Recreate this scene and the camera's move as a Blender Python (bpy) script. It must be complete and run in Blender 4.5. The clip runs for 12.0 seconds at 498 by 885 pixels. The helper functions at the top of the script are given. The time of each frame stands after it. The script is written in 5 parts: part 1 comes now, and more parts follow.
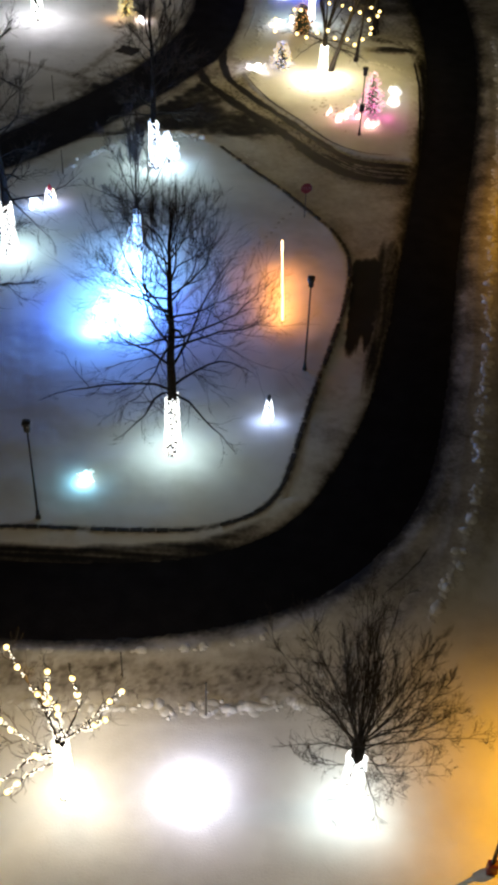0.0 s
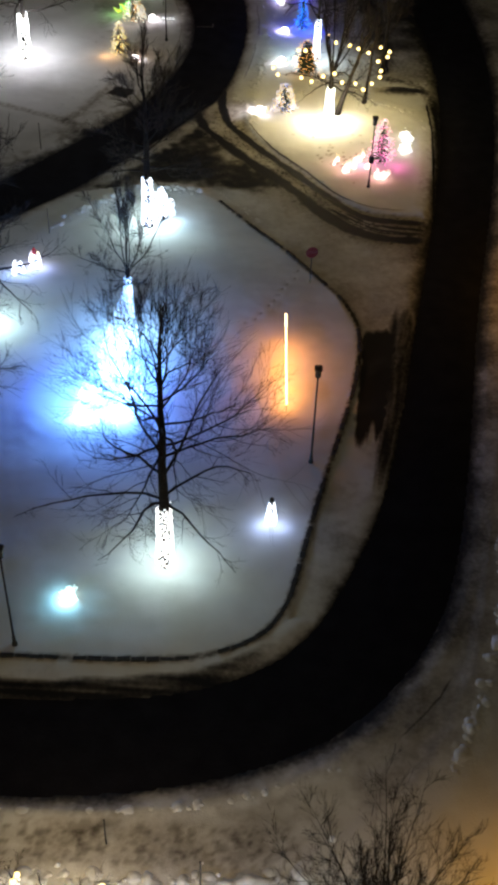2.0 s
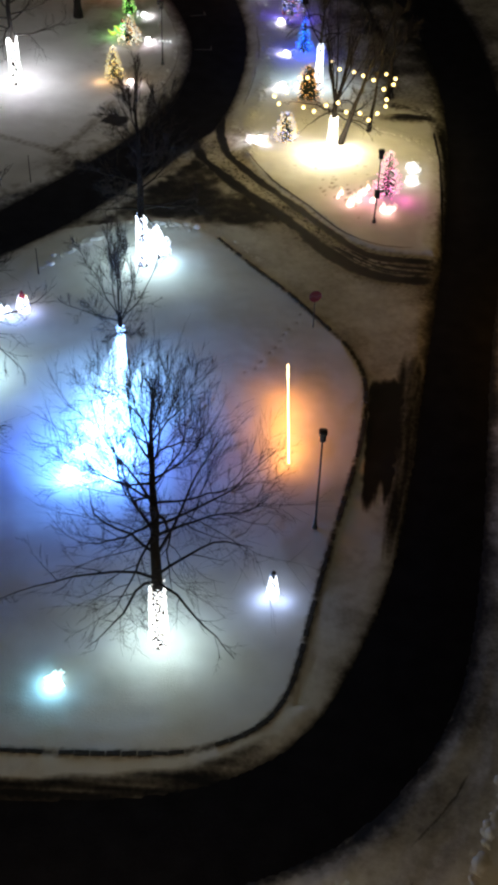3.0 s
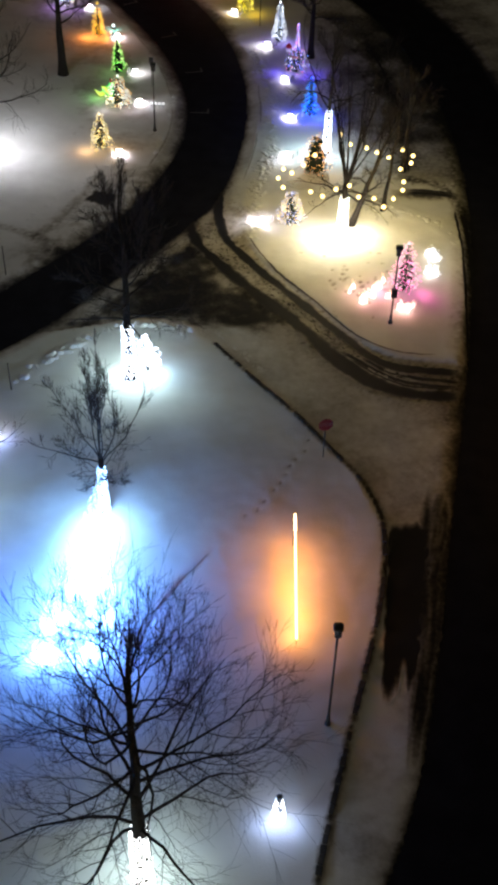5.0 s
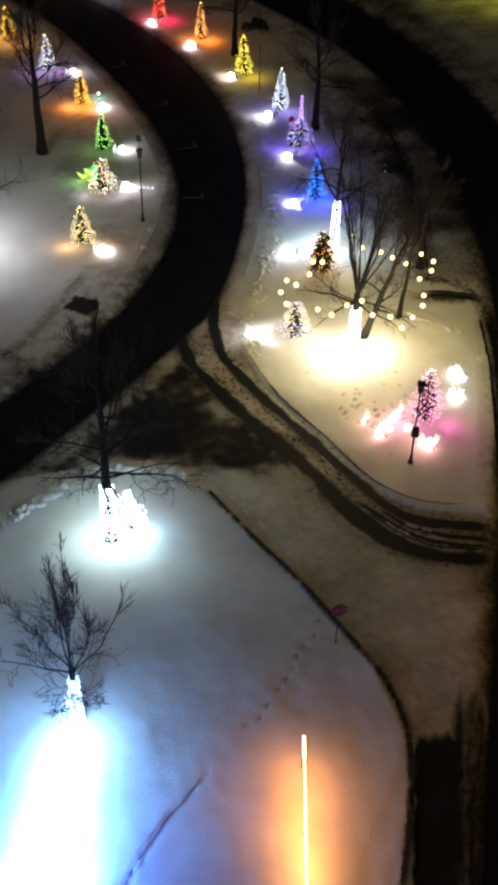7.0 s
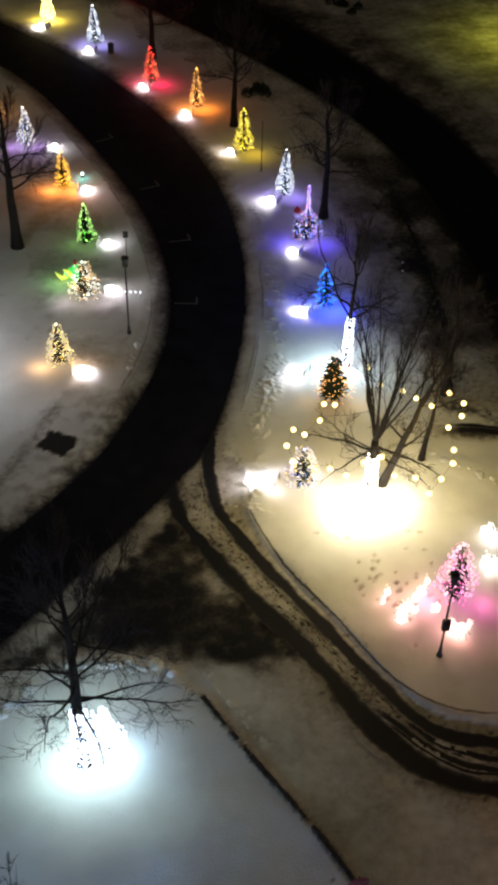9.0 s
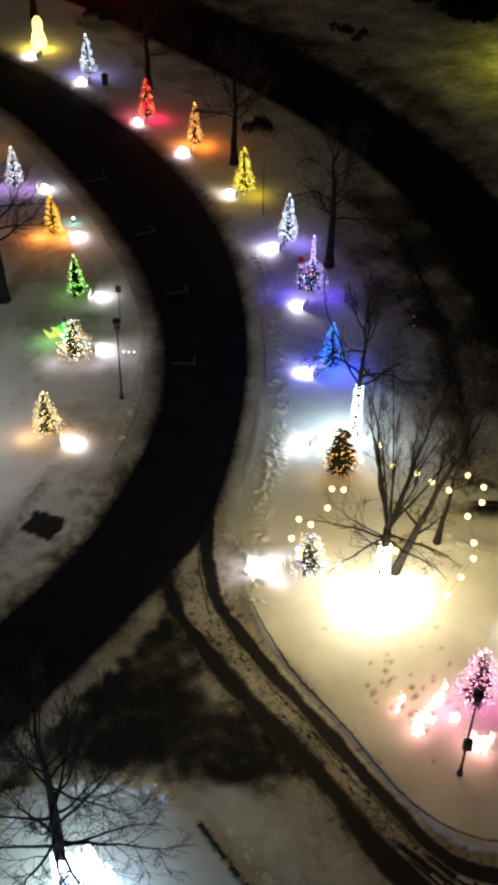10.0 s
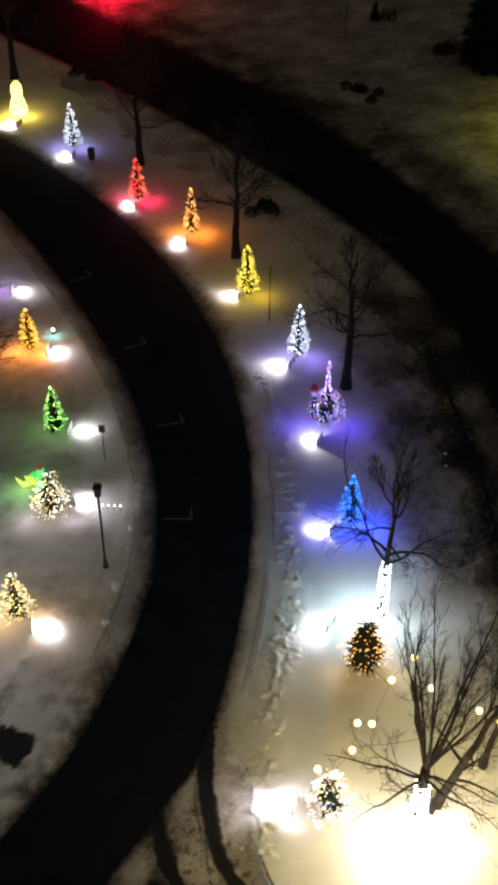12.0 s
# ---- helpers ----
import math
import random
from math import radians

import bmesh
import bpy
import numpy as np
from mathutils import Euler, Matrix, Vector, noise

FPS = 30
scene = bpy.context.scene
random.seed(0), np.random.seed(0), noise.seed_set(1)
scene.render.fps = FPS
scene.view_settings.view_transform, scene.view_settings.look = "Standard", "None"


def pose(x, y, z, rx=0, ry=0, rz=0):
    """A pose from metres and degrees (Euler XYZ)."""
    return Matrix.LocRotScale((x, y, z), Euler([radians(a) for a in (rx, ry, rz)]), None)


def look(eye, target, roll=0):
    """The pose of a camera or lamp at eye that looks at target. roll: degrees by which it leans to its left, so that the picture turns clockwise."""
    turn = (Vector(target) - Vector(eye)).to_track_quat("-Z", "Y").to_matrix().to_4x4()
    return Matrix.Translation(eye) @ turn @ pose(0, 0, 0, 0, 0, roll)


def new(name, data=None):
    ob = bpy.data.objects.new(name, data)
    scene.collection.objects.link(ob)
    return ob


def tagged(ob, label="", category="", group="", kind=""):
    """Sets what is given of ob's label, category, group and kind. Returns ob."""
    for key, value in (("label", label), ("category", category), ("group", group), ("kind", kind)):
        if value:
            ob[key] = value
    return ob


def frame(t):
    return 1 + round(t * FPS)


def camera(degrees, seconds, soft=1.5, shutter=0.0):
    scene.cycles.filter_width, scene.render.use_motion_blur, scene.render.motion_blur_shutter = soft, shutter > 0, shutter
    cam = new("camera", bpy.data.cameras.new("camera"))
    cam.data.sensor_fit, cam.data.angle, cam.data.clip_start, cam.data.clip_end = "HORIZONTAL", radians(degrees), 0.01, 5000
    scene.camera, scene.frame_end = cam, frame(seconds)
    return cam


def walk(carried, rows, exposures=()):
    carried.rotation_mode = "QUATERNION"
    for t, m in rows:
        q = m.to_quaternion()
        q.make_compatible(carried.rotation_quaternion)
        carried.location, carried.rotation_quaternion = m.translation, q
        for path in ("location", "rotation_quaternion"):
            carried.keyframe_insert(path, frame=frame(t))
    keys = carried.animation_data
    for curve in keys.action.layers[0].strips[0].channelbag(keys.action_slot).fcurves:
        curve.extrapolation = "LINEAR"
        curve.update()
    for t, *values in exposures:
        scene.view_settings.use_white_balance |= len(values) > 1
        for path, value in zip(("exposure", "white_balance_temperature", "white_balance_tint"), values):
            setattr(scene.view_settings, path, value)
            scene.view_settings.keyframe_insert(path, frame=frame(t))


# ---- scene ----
cam = camera(23.5, 12.0, soft=4.0)
PATH = [
    (0, (0.924, -0.38, 41.2), (0.914, 1.102, 39.857), 2.2),
    (0.5, (0.863, 1.517, 41.134), (0.854, 2.999, 39.79), 2.3),
    (1, (0.825, 3.372, 41.139), (0.814, 4.852, 39.794), 2.2),
    (1.5, (0.819, 5.312, 41.1), (0.806, 6.793, 39.755), 2.1),
    (2, (0.79, 7.337, 40.95), (0.775, 8.819, 39.607), 2.0),
    (2.5, (0.788, 9.629, 40.756), (0.771, 11.112, 39.415), 1.8),
    (3, (0.675, 12.072, 40.565), (0.659, 13.557, 39.225), 1.9),
    (5, (0.329, 23.05, 40.21), (0.311, 24.538, 38.873), 1.8),
    (5.5, (0.338, 25.913, 40.138), (0.317, 27.402, 38.804), 1.5),
    (6, (0.243, 28.842, 39.973), (0.222, 30.334, 38.642), 1.6),
    (6.5, (0.203, 31.708, 40.046), (0.18, 33.2, 38.715), 1.4),
    (7, (0.183, 34.596, 40.14), (0.158, 36.087, 38.807), 1.2),
    (9, (-0.262, 46.489, 40.012), (-0.285, 47.982, 38.681), 1.4),
    (9.5, (-0.378, 49.505, 39.907), (-0.402, 50.998, 38.577), 1.4),
    (10, (-0.421, 52.298, 39.88), (-0.447, 53.79, 38.549), 1.2),
    (10.5, (-0.524, 55.319, 39.842), (-0.552, 56.81, 38.509), 0.9),
    (11, (-0.611, 58.357, 39.747), (-0.641, 59.847, 38.413), 0.8),
    (11.5, (-0.761, 61.425, 39.606), (-0.793, 62.915, 38.273), 0.7),
    (12, (-0.755, 64.473, 39.581), (-0.791, 65.962, 38.246), 0.5),
]
walk(cam, [(t, look(eye, target, roll)) for t, eye, target, roll in PATH])

# ---- night light: faint sky glow, no sun ----
world = bpy.data.worlds.new("night_sky")
scene.world = world
world.use_nodes = True
world.node_tree.nodes["Background"].inputs[0].default_value = (1.0, 0.88, 0.6, 1)
world.node_tree.nodes["Background"].inputs[1].default_value = 0.035
scene.view_settings.exposure = 0.0


def glow(name, x, y, z, colour, watts, radius=0.25):
    """A point lamp where a real light source stands."""
    data = bpy.data.lights.new(name, "POINT")
    data.color, data.energy, data.shadow_soft_size = colour, watts, radius
    ob = new(name, data)
    ob.location = (x, y, z)
    return ob


def beam(name, place, aim, colour, watts, angle=150.0):
    """A floodlight's beam."""
    data = bpy.data.lights.new(name, "SPOT")
    data.color, data.energy, data.shadow_soft_size, data.spot_size, data.spot_blend = colour, watts, 0.12, radians(angle), 1.0
    ob = new(name, data)
    ob.matrix_world = look(place, aim)
    return ob


WHITE, TEAL, WARM = (1.0, 0.94, 0.98), (0.62, 1.0, 0.98), (1.0, 0.74, 0.19)
SODIUM = (1.0, 0.43, 0.0)

# ---- materials ----


def material(name, colour, colour2=None, rough=0.6, metal=0.0, scale=6.0, bump=0.2, spec=0.5):
    m = bpy.data.materials.new(name)
    m.use_nodes = True
    nt, b = m.node_tree, m.node_tree.nodes["Principled BSDF"]
    b.inputs["Roughness"].default_value = rough
    b.inputs["Metallic"].default_value = metal
    b.inputs["Specular IOR Level"].default_value = spec
    co = nt.nodes.new("ShaderNodeTexCoord")
    n1, n2 = nt.nodes.new("ShaderNodeTexNoise"), nt.nodes.new("ShaderNodeTexNoise")
    n1.inputs["Scale"].default_value, n1.inputs["Detail"].default_value = scale, 5
    n2.inputs["Scale"].default_value, n2.inputs["Detail"].default_value = scale * 9, 3
    add = nt.nodes.new("ShaderNodeMath")
    add.operation = "MULTIPLY_ADD"
    add.inputs[1].default_value = 0.4
    nt.links.new(co.outputs["Object"], n1.inputs["Vector"])
    nt.links.new(co.outputs["Object"], n2.inputs["Vector"])
    nt.links.new(n2.outputs["Fac"], add.inputs[0])
    nt.links.new(n1.outputs["Fac"], add.inputs[2])
    ramp = nt.nodes.new("ShaderNodeValToRGB")
    ramp.color_ramp.elements[0].position, ramp.color_ramp.elements[1].position = 0.45, 0.95
    ramp.color_ramp.elements[0].color = (*colour, 1)
    ramp.color_ramp.elements[1].color = (*(colour2 or [c * 1.5 for c in colour]), 1)
    nt.links.new(add.outputs[0], ramp.inputs[0])
    nt.links.new(ramp.outputs[0], b.inputs["Base Color"])
    bp = nt.nodes.new("ShaderNodeBump")
    bp.inputs["Strength"].default_value, bp.inputs["Distance"].default_value = bump, 0.03
    nt.links.new(n2.outputs["Fac"], bp.inputs["Height"])
    nt.links.new(bp.outputs[0], b.inputs["Normal"])
    return m


def bulbs_material(name, colours, strength):
    """Glowing bulbs, each of one of the colours by chance."""
    m = bpy.data.materials.new(name)
    m.use_nodes = True
    nt, b = m.node_tree, m.node_tree.nodes["Principled BSDF"]
    geo, ramp = nt.nodes.new("ShaderNodeNewGeometry"), nt.nodes.new("ShaderNodeValToRGB")
    ramp.color_ramp.interpolation = "CONSTANT"
    while len(ramp.color_ramp.elements) < len(colours):
        ramp.color_ramp.elements.new(0.5)
    for i, c in enumerate(colours):
        ramp.color_ramp.elements[i].position = i / len(colours)
        ramp.color_ramp.elements[i].color = (*c, 1)
    nt.links.new(geo.outputs["Random Per Island"], ramp.inputs[0])
    nt.links.new(ramp.outputs[0], b.inputs["Emission Color"])
    b.inputs["Base Color"].default_value = (0.3, 0.3, 0.3, 1)
    b.inputs["Emission Strength"].default_value = strength
    return m


def ground_material():
    """Snow that turns to brown slush and wet asphalt the more the mesh is worn or shade-darkened."""
    m = bpy.data.materials.new("snow_ground")
    m.use_nodes = True
    nt, b = m.node_tree, m.node_tree.nodes["Principled BSDF"]
    wear_shade = nt.nodes.new("ShaderNodeAttribute")
    wear_shade.attribute_name = "wear_shade"
    co = nt.nodes.new("ShaderNodeTexCoord")
    sizes = []
    for size, detail in ((0.35, 4), (2.2, 6), (14.0, 4)):
        n = nt.nodes.new("ShaderNodeTexNoise")
        n.inputs["Scale"].default_value, n.inputs["Detail"].default_value = size, detail
        nt.links.new(co.outputs["Object"], n.inputs["Vector"])
        sizes.append(n)
    a = nt.nodes.new("ShaderNodeMath")
    a.operation, a.inputs[1].default_value = "SUBTRACT", 0.5
    nt.links.new(sizes[1].outputs["Fac"], a.inputs[0])
    s = nt.nodes.new("ShaderNodeMath")
    s.operation = "MULTIPLY_ADD"
    s.inputs[1].default_value = 0.24
    nt.links.new(a.outputs[0], s.inputs[0])
    nt.links.new(wear_shade.outputs["Fac"], s.inputs[2])
    # fine flecks of slush and snow, only where the snow is worn or darkened
    amount = nt.nodes.new("ShaderNodeMapRange")
    for key, v in (("From Min", 0.1), ("From Max", 0.45), ("To Min", 0.0), ("To Max", 0.42)):
        amount.inputs[key].default_value = v
    nt.links.new(wear_shade.outputs["Fac"], amount.inputs["Value"])
    fleck = nt.nodes.new("ShaderNodeTexNoise")
    fleck.inputs["Scale"].default_value, fleck.inputs["Detail"].default_value = 5.0, 5
    nt.links.new(co.outputs["Object"], fleck.inputs["Vector"])
    f0 = nt.nodes.new("ShaderNodeMath")
    f0.operation, f0.inputs[1].default_value = "SUBTRACT", 0.5
    nt.links.new(fleck.outputs["Fac"], f0.inputs[0])
    f1 = nt.nodes.new("ShaderNodeMath")
    f1.operation = "MULTIPLY_ADD"
    nt.links.new(f0.outputs[0], f1.inputs[0])
    nt.links.new(amount.outputs[0], f1.inputs[1])
    nt.links.new(s.outputs[0], f1.inputs[2])
    ramp = nt.nodes.new("ShaderNodeValToRGB")
    e = ramp.color_ramp.elements
    e[0].position, e[0].color = 0.1, (0.80, 0.80, 0.80, 1)
    e[1].position, e[1].color = 1.0, (0.010, 0.010, 0.014, 1)
    for p, c in ((0.3, (0.46, 0.435, 0.41)), (0.55, (0.175, 0.16, 0.143)), (0.8, (0.05, 0.046, 0.042))):
        k = e.new(p)
        k.color = (*c, 1)
    nt.links.new(f1.outputs[0], ramp.inputs[0])
    # soft grey blotches put dappled tree shade into the snow colour
    soft = nt.nodes.new("ShaderNodeMix")
    soft.data_type, soft.blend_type = "RGBA", "MULTIPLY"
    soft.inputs["Factor"].default_value = 0.42
    grey = nt.nodes.new("ShaderNodeValToRGB")
    grey.color_ramp.elements[0].position, grey.color_ramp.elements[1].position = 0.3, 0.6
    grey.color_ramp.elements[0].color = (0.62, 0.61, 0.60, 1)
    nt.links.new(sizes[0].outputs["Fac"], grey.inputs[0])
    nt.links.new(ramp.outputs[0], soft.inputs["A"])
    nt.links.new(grey.outputs[0], soft.inputs["B"])
    nt.links.new(soft.outputs["Result"], b.inputs["Base Color"])
    b.inputs["Roughness"].default_value = 0.75
    b.inputs["Specular IOR Level"].default_value = 0.25
    bp = nt.nodes.new("ShaderNodeBump")
    bp.inputs["Strength"].default_value, bp.inputs["Distance"].default_value = 0.28, 0.06
    nt.links.new(sizes[2].outputs["Fac"], bp.inputs["Height"])
    nt.links.new(bp.outputs[0], b.inputs["Normal"])
    return m


SNOW_GROUND = ground_material()
SNOW = material("snow_clod", (0.62, 0.62, 0.62), (0.85, 0.85, 0.85), 0.8, scale=3, spec=0.2)
ASPHALT = material("wet_asphalt", (0.008, 0.008, 0.013), (0.017, 0.017, 0.025), 0.85, scale=0.8, bump=0.3, spec=0.05)
PAINT_LINE = material("worn_road_paint", (0.03, 0.03, 0.03), (0.14, 0.14, 0.14), 0.7, scale=5)
KERB = material("wet_kerb_stone", (0.012, 0.011, 0.009), (0.045, 0.038, 0.03), 0.8, scale=4)
BARK = material("dark_bark", (0.009, 0.0072, 0.006), (0.026, 0.02, 0.016), 0.9, scale=8, bump=0.6, spec=0.2)
TWIG = material("twig_bark", (0.03, 0.024, 0.02), (0.06, 0.048, 0.04), 0.9, scale=8, spec=0.2)
NEEDLES = material("spruce_needles", (0.012, 0.022, 0.011), (0.03, 0.045, 0.022), 0.8, scale=7, spec=0.2)
POLE = material("black_painted_metal", (0.012, 0.012, 0.013), (0.03, 0.03, 0.03), 0.5, scale=10, spec=0.4)
GLASS_DULL = material("unlit_lantern_glass", (0.04, 0.04, 0.04), (0.08, 0.08, 0.08), 0.2)
SIGN_RED = material("red_sign_face", (0.09, 0.006, 0.012), (0.14, 0.012, 0.02), 0.4)
SIGN_WHITE = material("white_sign_board", (0.7, 0.7, 0.7), (0.82, 0.82, 0.82), 0.5)
GALV = material("galvanised_steel", (0.15, 0.15, 0.15), (0.28, 0.28, 0.28), 0.5, 0.6)
WIRE = material("dark_cable", (0.015, 0.015, 0.012), (0.03, 0.03, 0.03), 0.6)
CLOTH_GREEN = bulbs_material("lit_green_nylon", [(0.03, 0.75, 0.12)], 1.0)
CLOTH_YELLOW = bulbs_material("lit_yellow_nylon", [(0.6, 0.8, 0.02)], 1.2)
CLOTH_RED = material("red_nylon", (0.5, 0.02, 0.03), (0.6, 0.05, 0.05), 0.5)

B_WHITE = bulbs_material("white_bulbs", [(1, 0.97, 0.9), (0.9, 0.97, 1)], 4)
B_COOL = bulbs_material("cool_white_bulbs", [(0.75, 0.86, 1), (0.9, 0.95, 1), (0.5, 0.66, 1)], 5.8)
B_ICE = bulbs_material("ice_blue_bulbs", [(0.3, 0.55, 1), (0.45, 0.7, 1), (0.2, 0.42, 1)], 6)
B_GLOBE = bulbs_material("warm_globe", [(1, 0.72, 0.26)], 4.5)
B_YELLOW = bulbs_material("yellow_bulbs", [(0.95, 0.74, 0.03), (0.9, 0.66, 0.02), (1, 0.85, 0.15)], 6.09)
B_HONEY = bulbs_material("amber_bulbs", [(1, 0.45, 0.02), (1, 0.6, 0.06), (1, 0.36, 0.02)], 6.38)
B_GOLD = bulbs_material("gold_bulbs", [(1, 0.8, 0.2), (1, 0.72, 0.12)], 5)
B_ORANGE = bulbs_material("orange_bulbs", [(1, 0.3, 0.03), (1, 0.42, 0.08), (1, 0.55, 0.2)], 6.67)
B_RED = bulbs_material("red_bulbs", [(1, 0.015, 0.02), (1, 0.03, 0.03), (1, 0.3, 0.08)], 6.52)
B_GREEN = bulbs_material("green_bulbs", [(0.12, 0.8, 0.06), (0.6, 1, 0.3), (0.3, 0.9, 0.08)], 5.51)
B_BLUE = bulbs_material("blue_bulbs", [(0.0, 0.05, 1), (0.0, 0.12, 1), (0.0, 0.38, 1)], 7.25)
B_MIX = bulbs_material("mixed_bulbs", [(1, 0.9, 0.7), (1, 0.45, 0.12), (0.9, 1, 0.95), (1, 0.7, 0.3)], 6.52)
B_PURPLE = bulbs_material("violet_bulbs", [(0.2, 0.2, 1), (0.9, 0.92, 1), (0.45, 0.3, 1), (0.15, 0.3, 1), (1, 0.15, 0.3)], 6.09)
B_BLUEWHITE = bulbs_material("blue_and_white_bulbs", [(0.85, 0.9, 1), (0.35, 0.45, 1), (1, 0.85, 0.5), (1, 1, 1)], 6.52)
B_BLINK = bulbs_material("white_and_amber_bulbs", [(0.8, 0.85, 1), (1, 0.6, 0.12), (0.4, 0.45, 1), (1, 0.72, 0.3)], 4.93)
B_SNOWY = bulbs_material("soft_warm_bulbs", [(1, 0.95, 0.8), (1, 0.9, 0.68)], 8)
B_LEMON = bulbs_material("lemon_and_white_bulbs", [(1, 0.75, 0.2), (1, 0.85, 0.45), (1, 0.62, 0.12)], 6)
B_COPPER = bulbs_material("copper_bulbs", [(1, 0.42, 0.08), (1, 0.55, 0.18), (0.7, 0.24, 0.04)], 5)
B_PINK = bulbs_material("pink_bulbs", [(1, 0.25, 0.6), (1, 0.5, 0.75), (0.9, 0.1, 0.45)], 5.65)
B_ROSE = bulbs_material("rose_white_bulbs", [(1, 0.7, 0.65), (1, 0.55, 0.4), (1, 0.8, 0.7)], 3.5)
B_TEAL = bulbs_material("teal_bulbs", [(0.5, 1, 0.95), (0.85, 1, 1)], 5)
B_AMBER = bulbs_material("amber_rope", [(1, 0.62, 0.28)], 7)
LENS = bulbs_material("floodlight_lens", [(1, 0.96, 0.97)], 30)

# ---- mesh helpers ----


class Shape:
    """Vertices and faces gathered for one mesh."""

    def __init__(self):
        self.v, self.f = [], []

    def add(self, verts, faces):
        n = len(self.v)
        self.v += [tuple(p) for p in verts]
        self.f += [tuple(i + n for i in face) for face in faces]
        return self

    def tube(self, pts, radii, sides=6, closed=True):
        ring0 = len(self.v)
        pts = [Vector(p) for p in pts]
        for i, (p, r) in enumerate(zip(pts, radii)):
            d = (pts[min(i + 1, len(pts) - 1)] - pts[max(i - 1, 0)]).normalized()
            a = d.orthogonal().normalized() if abs(d.z) < 0.99 else Vector((1, 0, 0))
            if i:
                a = (last - d * last.dot(d)).normalized()
            last = a
            b = d.cross(a)
            for k in range(sides):
                t = 2 * math.pi * k / sides
                self.v.append(tuple(p + r * (a * math.cos(t) + b * math.sin(t))))
        for i in range(len(pts) - 1):
            for k in range(sides):
                j = (k + 1) % sides
                q = ring0 + i * sides
                self.f.append((q + k, q + j, q + sides + j, q + sides + k))
        if closed:
            self.f.append(tuple(ring0 + k for k in reversed(range(sides))))
            e = ring0 + (len(pts) - 1) * sides
            self.f.append(tuple(e + k for k in range(sides)))
        return self

    def box(self, cx, cy, cz, sx, sy, sz, bevel=0.0, turn=0.0):
        """A box about its centre, with chamfered upright edges."""
        b = min(bevel, sx / 3, sy / 3)
        x, y = sx / 2, sy / 2
        outline = [(-x + b, -y), (x - b, -y), (x, -y + b), (x, y - b), (x - b, y), (-x + b, y), (-x, y - b), (-x, -y + b)] if b else [(-x, -y), (x, -y), (x, y), (-x, y)]
        c, s, n = math.cos(turn), math.sin(turn), len(outline)
        ring = [(cx + c * u - s * w, cy + s * u + c * w) for u, w in outline]
        top = [(cx + (u - cx) * (1 - b * 0.6 / max(sx, 0.01)), cy + (w - cy) * (1 - b * 0.6 / max(sy, 0.01))) for u, w in ring]
        verts = [(*p, cz - sz / 2) for p in ring] + [(*p, cz + sz / 2 - b * 0.6) for p in ring] + [(*p, cz + sz / 2) for p in top]
        faces = [tuple(reversed(range(n))), tuple(range(2 * n, 3 * n))]
        for lvl in (0, n):
            faces += [(lvl + k, lvl + (k + 1) % n, lvl + n + (k + 1) % n, lvl + n + k) for k in range(n)]
        return self.add(verts, faces)

    def lathe(self, profile, sides=10, at=(0, 0, 0)):
        """A turned form from (radius, height) steps."""
        return self.tube([(at[0], at[1], at[2] + z) for r, z in profile], [max(r, 0.001) for r, z in profile], sides)

    def bulb(self, p, r):
        x, y, z = p
        return self.add([(x + r, y, z), (x - r, y, z), (x, y + r, z), (x, y - r, z), (x, y, z + r), (x, y, z - r)],
                        [(0, 2, 4), (2, 1, 4), (1, 3, 4), (3, 0, 4), (2, 0, 5), (1, 2, 5), (3, 1, 5), (0, 3, 5)])

    def ball(self, p, r, squash=1.0, seg=10, rings=6):
        prof = [(r * math.sin(math.pi * i / rings), -r * squash * math.cos(math.pi * i / rings)) for i in range(rings + 1)]
        return self.lathe(prof, seg, p)

    def mesh(self, name, mat, smooth=True):
        me = bpy.data.meshes.new(name)
        me.from_pydata(self.v, [], self.f)
        me.materials.append(mat)
        if smooth:
            me.polygons.foreach_set("use_smooth", [True] * len(me.polygons))
        me.update()
        return me


def part(name, shape, mat, parent, label="", smooth=True, kind=""):
    ob = new(name, shape.mesh(name, mat, smooth) if isinstance(shape, Shape) else shape)
    ob.parent = parent
    return tagged(ob, label=label, kind=kind)


def thing(name, x, y, z, label, category, group="", turn=0.0):
    ob = new(name)
    ob.location, ob.rotation_euler = (x, y, z), (0, 0, turn)
    return tagged(ob, label, category, group)


# ---- plan: roads, kerbs and snow banks ----
ROAD_OUT_IN = [(-90, 35.2), (-9.2, 36.3), (-5.8, 36.3), (-2.4, 36.7), (0.3, 37.6), (2.6, 39.1), (4.4, 41.6), (6.6, 46.9), (7.6, 51.0), (8.5, 55.8),
               (9.4, 61.8), (10.4, 67.5), (11.2, 72.3), (12.3, 80), (13.2, 88), (13.5, 96), (13.0, 104), (11.8, 110.5), (10.2, 117), (8.2, 122.5), (5.2, 127.8),
               (0.5, 134), (-6, 141), (-15, 150), (-30, 163), (-70, 190)]
ROAD_OUT_OUT = [(-90, 31.2), (-9.5, 31.8), (-3.5, 32.2), (1.1, 33.4), (4.6, 35.2), (7.2, 38), (8.9, 40.8), (10.0, 44), (11.0, 49), (11.9, 55),
                (13.1, 64), (14.4, 71), (15.8, 79), (17.0, 88), (17.6, 97), (17.4, 105), (16.6, 112), (15.0, 118.5), (12.5, 124.8), (10.1, 129.6), (6.3, 136),
                (-0.6, 145.6), (-6.5, 151.5), (-14, 159), (-28, 171), (-70, 200)]
